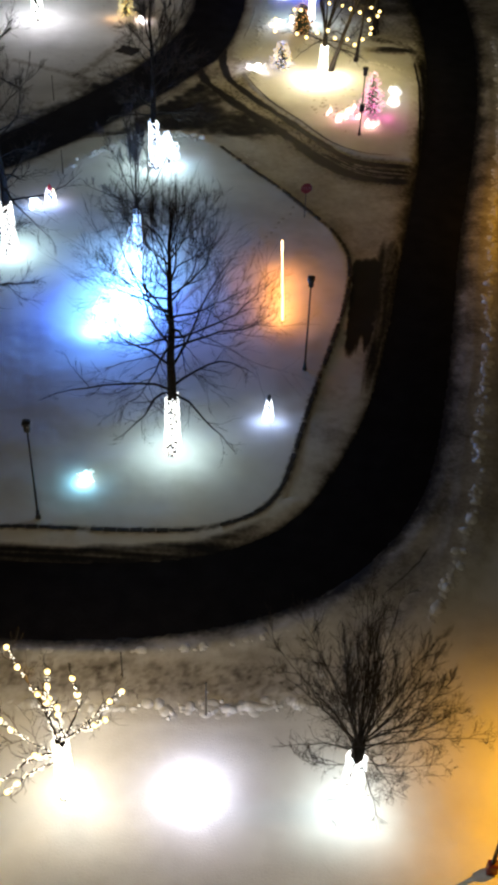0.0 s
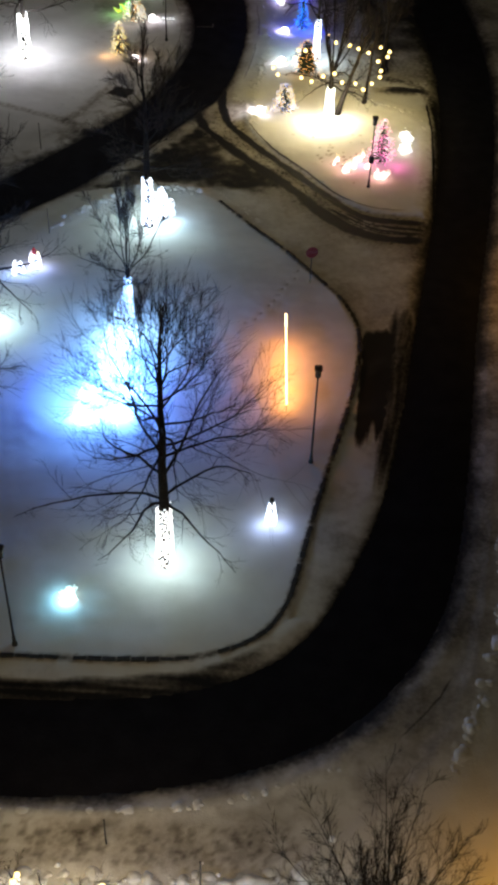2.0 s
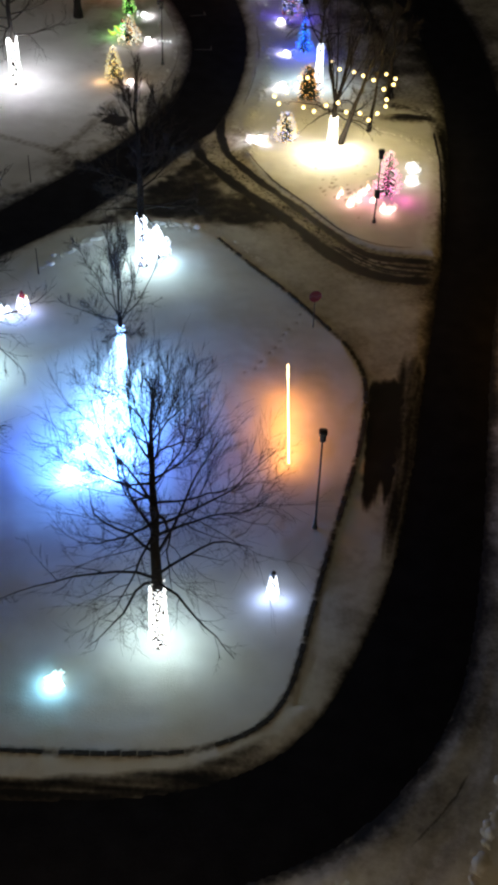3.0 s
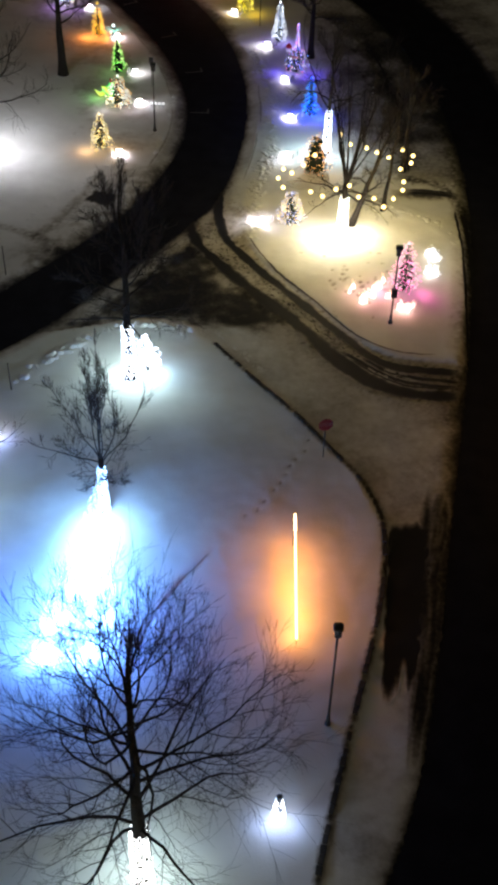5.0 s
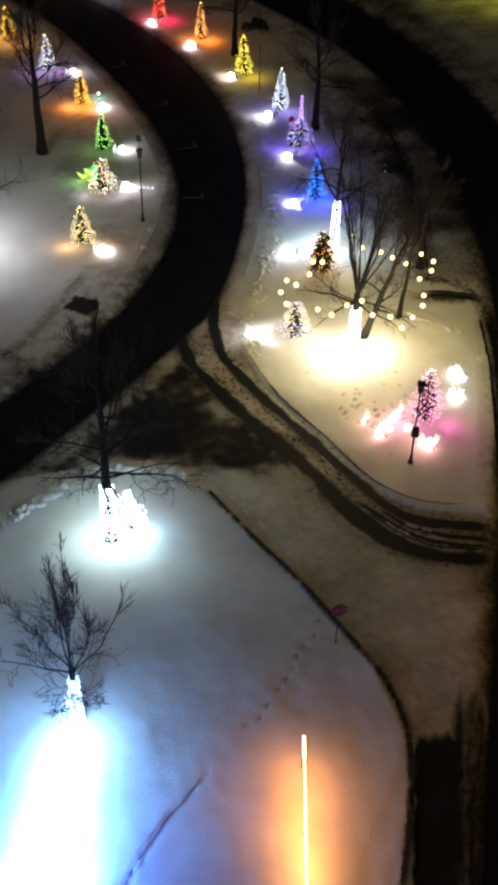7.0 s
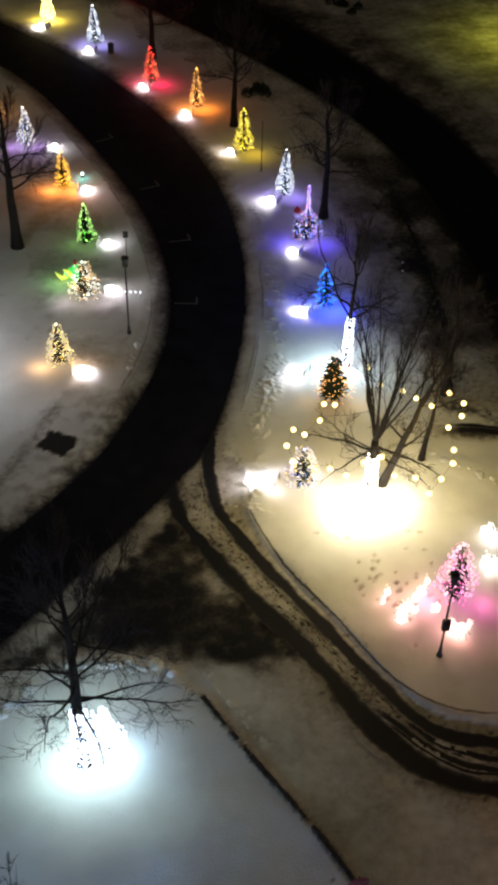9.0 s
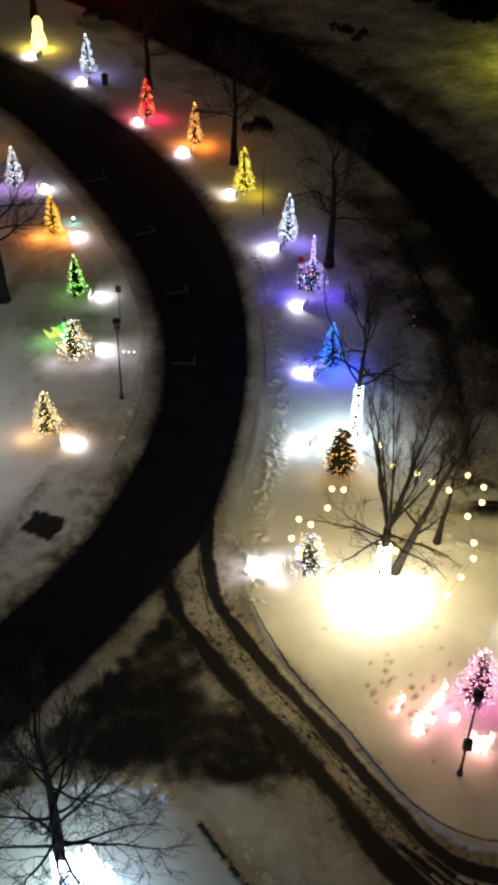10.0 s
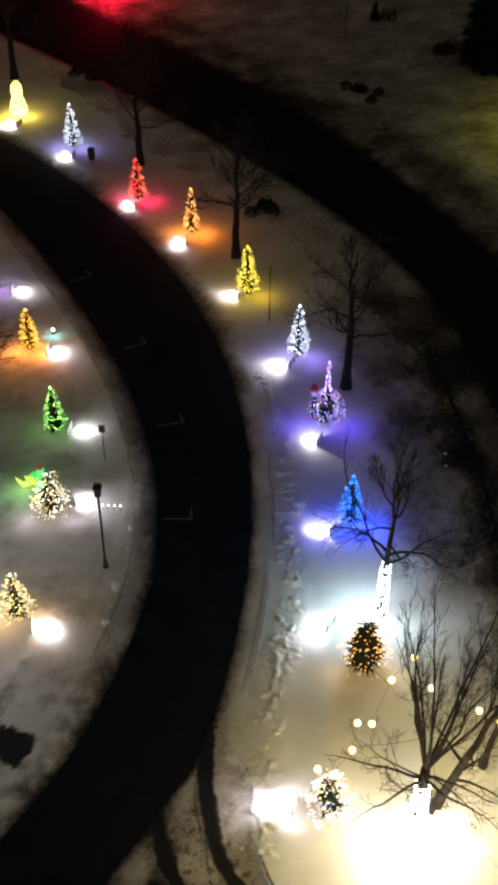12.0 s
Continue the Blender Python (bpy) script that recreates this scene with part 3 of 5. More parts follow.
ruts = tagged(new("tyre_tracks"), "black slushy tyre ruts curving through the side road snow", "tyre tracks", kind="structure")
NEAR_A, NEAR_B = [(4.4, 75.6), (6.3, 73.7), (7.9, 72.8), (11.2, 72.6)], [(5.5, 75.3), (7.5, 73.7), (11.4, 73.3)]
for n, (line, off, wide) in enumerate(((NEAR_A, 0.1, 0.3), (NEAR_B, -0.1, 0.3), (TRACK_A, 0.0, 0.8), (TRACK_A[7:], 0.62, 0.12), (TRACK_B, 0.0, 0.5),
                                       ([(12.0, 74.5), (12.4, 80), (12.9, 86), (12.8, 91)], 0.0, 0.3), ([(12.0, 74.5), (12.4, 80), (12.9, 86), (12.8, 91)], 0.5, 0.14),
                                       ([(12.9, 92.4), (10.6, 92.8), (8.8, 92.6)], 0.0, 0.3), ([(12.9, 92.9), (10.6, 93.3), (9.0, 93.2)], 0.2, 0.2),
                                       ([(9.6, 95), (9.7, 101), (9.4, 106), (8.7, 111), (7.6, 116)], 0.0, 0.16),
                                       ([(10.9, 66), (10.0, 61), (8.6, 55.5), (7.6, 52)], 0.9, 0.25), ([(10.9, 66), (10.0, 61), (8.9, 57)], 1.3, 0.16),
                                       ([(9.6, 38.6), (8.2, 36.4), (6.4, 34.6)], 0.0, 0.1))):
    ribbon(line, off, wide, n + 1, ruts, deep=1.3 if n < 12 else 0.6)

# black flecks of slush thrown between the ruts, drawn out along them
rng = random.Random(77)
mids = [((ax + bx) / 2, (ay + by) / 2) for (ax, ay), (bx, by) in zip(resample(smooth_line(TRACK_A[1:]), 300), resample(smooth_line(TRACK_B[2:]), 300))]
spots = []
for _ in range(420):
    k = rng.randrange(1, 299)
    (ax, ay), (bx, by) = mids[k - 1], mids[k + 1]
    off, turn = rng.gauss(0.1, 0.42) + 0.25 * math.sin(k * 0.21), math.atan2(by - ay, bx - ax) + rng.gauss(0, 0.14)
    spots.append((mids[k][0] - math.sin(turn) * off, mids[k][1] + math.cos(turn) * off, turn, min(0.3, 0.05 * math.exp(rng.gauss(0, 0.7))), rng.uniform(0.012, 0.03)))
heights = terrain(np.array([q[0] for q in spots]), np.array([q[1] for q in spots]))[0]
flecks = Shape()
for (x, y, turn, ln, wd), z in zip(spots, heights):
    c, q = math.cos(turn), math.sin(turn)
    ring = [(u * ln, v * wd * rng.uniform(0.6, 1.3)) for u, v in ((-1, 0), (-0.4, -1), (0.5, -0.8), (1, 0.1), (0.4, 0.9), (-0.5, 1))]
    low = [(x + c * u - q * v, y + q * u + c * v, z - 0.01) for u, v in ring]
    flecks.add(low + [(px + (x - px) * 0.3, py + (y - py) * 0.3, z + 0.03) for px, py, _ in low], [(k, (k + 1) % 6, 6 + (k + 1) % 6, 6 + k) for k in range(6)] + [tuple(range(6, 12))])
part("slush_flecks", flecks, KERB, ruts, "black flecks of frozen slush", False, "stuff")

ribbon(WALKED, 0.0, 0.07, 31, ruts, "footprint_trail", 0.34)
ribbon(WALKED[:6], 0.24, 0.045, 32, ruts, "footprint_trail", 0.24)

# parking bay worn down to the asphalt by wheels, with streaks towards the road
bay = tagged(new("parking_bay"), "parking bay beside the kerb worn to black asphalt", "pavement", kind="structure")
gu, gy = np.meshgrid(np.linspace(-0.2, 2.3, 90), np.linspace(49, 67, 150))
gu, gy = gu.ravel(), gy.ravel()
s1, s2, s3 = waves(gu * 1.0, gy * 0.05, 0.3, 51), waves(gu * 1.0, gy * 0.08, 0.5, 52), waves(gu * 6, gy, 1.2, 53)
lo, hi = 53.0 + 0.4 * s1 + 0.6 * s2 + 1.5 * np.abs(gu - 0.35), 62.4 + 0.12 * s1 + 0.3 * s2
block = step(-0.1, 0.12, gu + 0.04 * s3) * (1 - step(0.95, 1.3, gu + 0.1 * s3)) * step(lo - 0.9, lo + 1.2, gy) * (1 - step(hi - 0.7, hi + 0.4, gy))
streak = step(0.7, 1.0, gu) * (1 - step(2.1, 2.3, gu)) * step(48, 53, gy + s2) * (1 - step(62.5, 66.5, gy + s2)) * np.clip(0.78 + 0.15 * s1 + 0.22 * s2 + 0.1 * s3, 0.3, 1.0)
mid = (gy - 52.2) / 10.1
worn_mesh("worn_asphalt", 5.65 + 0.9 * mid + gu * (1.25 + 0.4 * mid), gy, np.maximum(block * (1.3 + 0.08 * s3), streak), 90, bay)

# white stall marks on the inner drive
marks = tagged(new("stall_marks"), "worn white parking stall lines on black asphalt", "road marking", kind="structure")
for mx, my, a in ((-4.35, 103.2, 0.03), (-5.2, 110.0, 0.28), (-7.7, 116.5, 0.5), (-11.5, 122.9, 0.6)):
    s = Shape().box(-0.65, 0, 0, 1.3, 0.1, 0.008).box(0, 0.28, 0, 0.1, 0.75, 0.0075)
    ob = part("painted_line", s, PAINT_LINE, marks, smooth=False)
    ob.location, ob.rotation_euler = (mx, my, 0.036), (0, 0, a)

# crests of broken ploughed snow on the banks


def snow_ridge(line, wide, seed, label, lumps=32, lift=1.0, big=1.0):
    """A crest of packed lumps: a fine sheet raised by many rounded humps."""
    r = np.random.RandomState(seed)
    pts = smooth_line(line)
    length = sum(math.dist(a, b) for a, b in zip(pts, pts[1:]))
    pts = np.array(resample(pts, int(length / 0.07)))
    d = np.gradient(pts, axis=0)
    d /= np.hypot(d[:, 0], d[:, 1])[:, None]
    across = np.linspace(-1, 1, 30)
    x = (pts[:, :1] - d[:, 1:] * across * wide).ravel()
    y = (pts[:, 1:] + d[:, :1] * across * wide).ravel()
    base, worn = terrain(x, y)
    h = np.zeros(x.shape)
    patch = waves(pts[:, 0] * 1.0, pts[:, 1] * 1.0, 1.6, seed + 60) + 0.6 * waves(pts[:, 0] * 1.0, pts[:, 1] * 1.0, 0.6, seed + 80)
    for _ in range(int(length * lumps * 1.5)):
        k = r.randint(len(pts))
        q = r.normal(0.18 * patch[k], 0.4)
        if abs(q) > 0.9 or r.rand() > 0.62 + 0.5 * patch[k]:
            continue
        cx, cy = pts[k, 0] - d[k, 1] * q * wide, pts[k, 1] + d[k, 0] * q * wide
        a = big * min(0.24, 0.058 * math.exp(r.normal(0.2, 0.6)))
        near = np.abs(y - cy) < a * 1.6
        e = ((x[near] - cx) / (a * r.uniform(0.8, 1.5))) ** 2 + ((y[near] - cy) / (a * r.uniform(0.8, 1.5))) ** 2
        h[near] = np.maximum(h[near], a * lift * np.sqrt(np.clip(1 - e, 0, 1)) * (1.2 - abs(q)) * r.uniform(0.5, 1.1))
    nx = len(across)
    i = (np.arange(len(pts) - 1)[:, None] * nx + np.arange(nx - 1)).ravel()
    me = bpy.data.meshes.new("snow_ridge")
    me.from_pydata(np.stack([x, y, base + h - 0.025], 1).tolist(), [], np.stack([i, i + 1, i + nx + 1, i + nx], 1).tolist())
    me.polygons.foreach_set("use_smooth", np.ones(len(me.polygons), bool))
    me.attributes.new("wear_shade", "FLOAT", "POINT").data.foreach_set("value", np.where(h > 0.03, 0.0, np.clip(worn * 0.6, 0, 0.2)))
    me.materials.append(SNOW_GROUND)
    me.update()
    tagged(new("snow_ridge", me), label, "snow bank", kind="structure")


snow_ridge(BANKS[0][0], 1.05, 1, "ridge of broken white snow lumps along the drive", 190, 0.85, 0.62)
snow_ridge(BANKS[1][0], 0.6, 2, "ridge of ploughed snow lumps edging the lawn")
snow_ridge(BANKS[2][0][:4], 0.55, 3, "ridge of white snow lumps beside the road")
snow_ridge(BANKS[2][0][5:], 0.5, 6, "long ridge of ploughed snow beyond the road", 26, 0.6)
snow_ridge(BANKS[4][0][:4], 0.45, 7, "low ridge of snow lumps edging the small island", 9, 0.7)
snow_ridge([(-9.5, 31.1), (-3, 31.3), (1.3, 32.2), (4.5, 33.7)], 0.22, 4, "thin broken line of snow lumps beside the road", 5, 0.8)
snow_ridge([(-2.4, 77.0), (-1.4, 75.7), (-0.6, 74.7), (0.3, 73.4)], 0.4, 9, "low heap of ploughed snow against the kerb", 60, 0.7, 0.55)
snow_ridge(BANKS[6][0], 0.3, 8, "low ridge of snow lumps beside the walk", 9, 0.6)
snow_ridge(BANKS[5][0], 0.28, 5, "low ridge of snow lumps along the drive", 6, 0.8)

# loose snow clods thrown up along the banks
clods = Shape()
rng = random.Random(11)
for line, tall, wide in BANKS:
    pts = smooth_line(line)
    length = sum(math.dist(a, b) for a, b in zip(pts, pts[1:]))
    for x, y in resample(pts, int(length * 20)):
        heap = 0.5 + 0.5 * math.sin(x * 2.1 + y * 1.3) * math.sin(y * 0.83 - x)
        if rng.random() < (0.12 * heap if tall > 0.37 and (wide < 0.58 or x < 5) else 0.015 * heap):
            x, y, r = x + rng.gauss(0, wide * 0.75), y + rng.gauss(0, wide * 0.75), min(0.30, 0.06 * math.exp(rng.gauss(0.2, 0.5))) * (1.2 if tall > 0.3 else 0.7)
            if (x > 14) or y < 20:
                continue
            z = gz(x, y) - 0.1 * r
            ring = [(x + r * rng.uniform(0.7, 1.2) * math.cos(k * 1.2566), y + r * rng.uniform(0.7, 1.2) * math.sin(k * 1.2566)) for k in range(5)]
            v = [(*p, z - 0.03) for p in ring] + [(x + (p[0] - x) * 0.7, y + (p[1] - y) * 0.7, z + r * rng.uniform(0.5, 0.9)) for p in ring] + [(x, y, z + r * 0.95)]
            clods.add(v, [(k, (k + 1) % 5, 5 + (k + 1) % 5, 5 + k) for k in range(5)] + [(5 + k, 5 + (k + 1) % 5, 10) for k in range(5)])
tagged(new("snow_clods", clods.mesh("snow_clods", SNOW)), "lumps of ploughed snow along the banks", "snow", kind="stuff")

# ---- bare trees ----


def limb_path(r, start, azimuth, rise, length, curl, n=7, wander=0.12):
    """A limb that sets off at an angle and bends up (curl > 0) or down."""
    p, pts, el, az = Vector(start), [Vector(start)], rise, azimuth
    for k in range(n):
        el += curl / n + r.gauss(0, wander)
        az += r.gauss(0, wander)
        p = p + Vector((math.cos(az) * math.cos(el), math.sin(az) * math.cos(el), math.sin(el))) * (length / n)
        pts.append(p.copy())
    return pts


def along(pts, t):
    k = min(int(t * (len(pts) - 1)), len(pts) - 2)
    u = t * (len(pts) - 1) - k
    d = (pts[k + 1] - pts[k]).normalized()
    return pts[k].lerp(pts[k + 1], u), math.atan2(d.y, d.x), math.asin(max(-1, min(1, d.z)))


def branch_out(r, limb, twigs, pts, radius, length, subs, fine, curl, thin=1.0, spread=1.0):
    for j in range(subs):
        t = 0.22 + 0.75 * (j + r.random()) / subs
        p, az, el = along(pts, t)
        ln = length * (1.08 - t * 0.75) * r.uniform(0.35, 0.62) * spread
        a = az + (1 if j % 2 else -1) * r.uniform(0.45, 1.0)
        sp = limb_path(r, p, a, el + r.uniform(-0.35, 0.25), ln, curl * r.uniform(-0.3, 1.0), 5, 0.14)
        rr = radius * (1 - 0.75 * t) * 0.32 + 0.006
        limb.tube(sp, [rr * (1 - 0.16 * k) for k in range(6)], 4, False)
        for q in range(fine):
            t2 = 0.15 + 0.85 * (q + r.random()) / fine
            p2, az2, el2 = along(sp, t2)
            l2 = ln * r.uniform(0.28, 0.6) + 0.15
            tp = limb_path(r, p2, az2 + r.choice((-1, 1)) * r.uniform(0.3, 0.95), el2 + r.uniform(-0.35, 0.45), l2, curl * r.uniform(0.2, 1.0), 3, 0.16)
            twigs.tube(tp, [0.011 * thin, 0.009 * thin, 0.007 * thin, 0.005 * thin], 3, False)
            for _ in range(2 if thin == 1.0 else 4):
                p3, az3, el3 = along(tp, r.uniform(0.3, 1))
                t3 = limb_path(r, p3, az3 + r.uniform(-0.9, 0.9), el3 + r.uniform(-0.4, 0.5), l2 * r.uniform(0.4, 0.7), 0, 2, 0.15)
                twigs.tube(t3, [0.008 * thin, 0.006 * thin, 0.004 * thin], 3, False)


def bare_tree(x, y, height, clear, crown, girth, seed, label, style="leader", limbs=22, subs=6, fine=5, lean=(0, 0), starts=(), steep=(0.95, 1.4), slim=1.0, thin=1.0, wander=0.17, low=-0.05, top=0.32, share=0.6, spread=1.0):
    """A leafless tree: one leader, or stems that fork above the clear trunk."""
    r = random.Random(seed)
    tree = thing("bare_tree", x, y, gz(x, y) - 0.05, label, "tree", "bare park trees")
    trunk, twigs = Shape(), Shape()
    stems = []
    if style in ("leader", "upright"):
        up = style == "upright"
        lead = height * 0.84
        pts = [Vector((lean[0] * k / 9 + r.gauss(0, 0.03 * k / 3), lean[1] * k / 9 + r.gauss(0, 0.03 * k / 3), lead * k / 9)) for k in range(10)]
        rad = [girth * (1.3 if k == 0 else 1) * (1 - 0.1 * k) + 0.006 for k in range(10)]
        trunk.tube(pts, rad, 9)
        z0 = clear / lead
        for k in range(limbs):
            u = (k + r.random() * 0.7) / limbs
            t = z0 + (0.86 - z0) * u ** 0.95
            p, _, _ = along(pts, t)
            rise = (0.35 + 0.7 * u if up else low + (0.95 if low < 0 else 0.62) * u ** 0.8) + r.gauss(0, 0.14)
            ln = crown * (1.05 - top * u ** 1.5) * r.uniform(0.7, 1.15)
            curl = r.uniform(0.1, 0.6) if u > 0.15 else r.uniform(-0.9, 0.3)
            stems.append((limb_path(r, p, k * 2.4 + r.gauss(0, 0.35), rise, ln, curl, 8, wander), girth * (0.22 - 0.13 * u) + 0.008, ln))
    else:
        pts = [Vector((lean[0] * k / 4, lean[1] * k / 4, clear * 1.08 * k / 4)) for k in range(5)]
        trunk.tube(pts, [girth * (1.3 if k == 0 else 1 - 0.05 * k) for k in range(5)], 9)
        for k in range(limbs):
            low = k >= limbs * share
            p, _, _ = along(pts, 0.99 - (0.3 * r.random() if low else 0.06 * r.random()))
            rise = r.uniform(0.0, 0.55) if low else r.uniform(*steep)
            ln = crown * r.uniform(0.75, 1.1) if low else (height - clear) * r.uniform(0.75, 1.0)
            stems.append((limb_path(r, p, k * 2.4 + r.gauss(0, 0.3), rise, ln, 0.35 if low else 0.1, 7, 0.1), girth * (0.15 if low else 0.24), ln * (0.8 if low else 0.55)))
    for az, rise, ln, curl, z in starts:
        p, _, _ = along(pts, min(z / max(pts[-1].z, 0.1), 0.98))
        stems.append((limb_path(r, p, az, rise, ln, curl, 8, max(0.11, wander)), girth * 0.24, -ln * 0.5))
    part("trunk", trunk, BARK, tree)
    tree_limbs = []
    for path, rad, ln in stems:
        rad *= slim
        limb = Shape().tube(path, [rad * (1 - 0.85 * k / (len(path) - 1)) for k in range(len(path))], 5, False)
        branch_out(r, limb, twigs, path, rad, abs(ln), subs if ln > 0 else max(4, subs // 2), fine if ln > 0 else fine // 2, 0.22, thin, spread)
        part("limb", limb, BARK, tree)
        tree_limbs.append(path)
    part("twig_spray", twigs, TWIG, tree, kind="stuff")
    return tree, tree_limbs


def trunk_wrap(tree, tall, girth, mat, seed, count=300, size=0.072):
    """A string of bulbs wound round the trunk."""
    r = random.Random(seed)
    s = Shape()
    count = int(count * 2.0)
    for k in range(count):
        z = 0.12 + (tall - 0.15) * k / count
        a = k * 0.83 + r.gauss(0, 0.9)
        if r.random() < max(0.0, z / tall - 0.75) * 2.5:
            continue
        rad = (girth * (1.2 - 0.2 * min(z / 1.0, 1)) + 0.03 + r.uniform(0, 0.05)) * (1.05 - 0.16 * z / tall)
        s.bulb((rad * math.cos(a), rad * math.sin(a), z + r.gauss(0, 0.05)), size * r.uniform(0.8, 1.25))
    string = part("light_string", s, mat, tree, "bright string lights wound round the trunk", False, "stuff")
    wire = Shape().tube([((girth * 1.12 + 0.04) * math.cos(k * 0.7), (girth * 1.12 + 0.04) * math.sin(k * 0.7), 0.1 + (tall - 0.1) * k / 90) for k in range(91)], [0.006] * 91, 3, False)
    part("cable", wire, WIRE, string)


def wrap_glow(x, y, tall, girth, colour, watts, z=0.5):
    for dx, dy in ((-0.75, -0.35), (0.75, -0.35), (0.0, 0.8)):
        glow("trunk_lights_glow", x + dx * (girth + 0.45), y + dy * (girth + 0.45), tall * z, colour, watts / 3, 0.15)


WRAPPED = "leafless tree, trunk wound with white string lights, in snow"
t1, _ = bare_tree(-3.2, 44.0, 16.6, 6.4, 5.3, 0.3, 21, "tall leafless tree, trunk wound with white string lights", limbs=24, subs=9, fine=7, thin=0.68, wander=0.2, low=-0.02, top=0.5, spread=1.35,
                  starts=((3.05, 0.35, 6.8, 0.35, 4.1), (3.6, 0.1, 4.2, -0.6, 3.95), (5.75, 0.15, 4.6, -0.7, 4.0), (0.15, 0.45, 5.8, -0.5, 4.3), (0.4, 0.6, 6.2, 0.4, 5.4), (2.8, 0.5, 5.2, 0.2, 5.6), (1.2, 0.3, 5.2, 0.4, 5.0)))
trunk_wrap(t1, 3.75, 0.3, B_WHITE, 1, 430, 0.044)
wrap_glow(-3.2, 44.0, 3.6, 0.36, (0.72, 1.0, 0.95), 215, 0.45)
t2, _ = bare_tree(-6.8, 62.4, 10.2, 3.2, 2.6, 0.16, 22, WRAPPED, "fork", 11, 8, 8, steep=(1.0, 1.48), thin=0.9, starts=((0.0, 1.05, 5.2, 0.5, 3.1), (3.2, 0.7, 4.0, 0.5, 3.2)))
trunk_wrap(t2, 3.0, 0.15, B_ICE, 2, 260, 0.05)
t3, _ = bare_tree(-6.7, 72.5, 13.6, 3.9, 3.9, 0.28, 23, WRAPPED, "upright", 18, 8, 8, wander=0.14, thin=0.9,
                  starts=((3.4, 0.15, 3.2, -0.5, 3.8), (4.6, 0.1, 1.7, -0.9, 3.8), (5.6, 0.15, 2.8, -0.6, 3.8), (0.3, 0.3, 3.4, -0.2, 3.8)))
trunk_wrap(t3, 3.5, 0.27, B_COOL, 3, 300, 0.05)
wrap_glow(-6.7, 72.5, 3.4, 0.3, (0.7, 0.98, 0.92), 340, 0.5)
t4, _ = bare_tree(-14.5, 61.3, 14.0, 3.6, 4.0, 0.34, 24, WRAPPED, limbs=20)
trunk_wrap(t4, 3.6, 0.34, B_WHITE, 4, 300)
wrap_glow(-14.5, 61.3, 3.0, 0.34, TEAL, 260)
t5, _ = bare_tree(-18.5, 96.0, 12.0, 3.6, 3.6, 0.32, 25, WRAPPED, limbs=18)
trunk_wrap(t5, 3.6, 0.32, B_WHITE, 5, 260)
wrap_glow(-18.5, 96.0, 4.4, 0.32, (0.95, 0.95, 1.0), 980, 0.75)
t6, _ = bare_tree(4.95, 88.2, 11.6, 2.9, 3.2, 0.22, 26, "leafless tree, trunk wound with bright lights", "fork", 16, 7, 5, thin=0.8, slim=1.25, share=0.72, steep=(1.1, 1.5),
                  starts=((3.1, 0.15, 3.8, -0.5, 2.5), (5.6, 0.1, 3.4, -0.9, 2.5), (0.1, 0.1, 3.0, -0.6, 2.6), (3.9, 0.1, 3.0, -0.8, 2.6)))
bare_tree(5.55, 88.5, 10.5, 2.0, 2.6, 0.2, 46, "leafless tree leaning away beside hanging globe lights", "upright", 9, 7, 5, lean=(2.6, 0.6), wander=0.15, thin=0.8, slim=1.4, starts=((0.0, 0.0, 2.6, -0.6, 1.8),))
bare_tree(7.6, 90.4, 8.0, 3.0, 1.6, 0.15, 47, "slim leafless tree beside hanging globe lights", "upright", 7, 6, 6, lean=(0.5, 0.0), wander=0.12, thin=0.8)
trunk_wrap(t6, 2.3, 0.22, B_SNOWY, 6, 200, 0.05)
t7, _ = bare_tree(4.1, 97.8, 10.0, 3.3, 3.0, 0.17, 27, WRAPPED, "upright", 9, 8, 7, starts=((2.75, 0.75, 6.2, 0.6, 3.2), (0.1, 0.25, 3.2, 0.1, 3.1)), low=0.3, slim=1.6)
trunk_wrap(t7, 3.2, 0.17, B_COOL, 7, 190, 0.045)
t8, _ = bare_tree(5.1, 24.2, 10.6, 4.3, 3.2, 0.3, 30, "broad leafless tree with many upright stems and string lights", "fork", 36, 9, 8, steep=(0.8, 1.52), slim=0.48, thin=0.62, share=0.82, starts=((4.3, 0.0, 2.8, -0.9, 3.8), (5.2, 0.0, 2.8, -0.9, 3.8), (0.2, 0.3, 3.4, 0.1, 4.0), (2.9, 0.1, 3.4, -0.2, 4.0)))
trunk_wrap(t8, 3.9, 0.3, B_WHITE, 8, 420)
wrap_glow(5.1, 24.2, 3.0, 0.45, (0.84, 1.0, 0.97), 205)
t9, limbs9 = bare_tree(-5.7, 24.4, 8.2, 3.4, 3.0, 0.26, 29, "small leafless tree wound with warm string lights", "fork", 10, 5, 5, starts=((3.0, 0.2, 3.6, 0.1, 2.8), (3.3, -0.15, 2.6, -0.1, 2.4)), steep=(0.8, 1.4))
trunk_wrap(t9, 3.7, 0.22, B_SNOWY, 9, 300)
s, tips = Shape(), []
rng = random.Random(4)
for path in limbs9:
    for k in range(46):
        p, _, _ = along(path, k / 52)
        s.bulb((p.x + rng.gauss(0, 0.05), p.y + rng.gauss(0, 0.05), p.z + rng.gauss(0, 0.04)), 0.022 * rng.uniform(0.6, 1.4))
    for k in (0.72, 0.9):
        p, _, _ = along(path, k)
        tips.append(p)
part("light_string", s, B_SNOWY, t9, "warm string lights along the branches", False, "stuff")
globe = Shape().ball((0, 0, 0), 0.105, 1, 8, 5).mesh("globe", B_GLOBE)
for p in tips:
    part("globe", globe, None, t9, "warm round globe light").location = p
glow("globe_lights_glow", -5.9, 25.2, 6.4, (1.0, 0.62, 0.16), 560, 0.4)
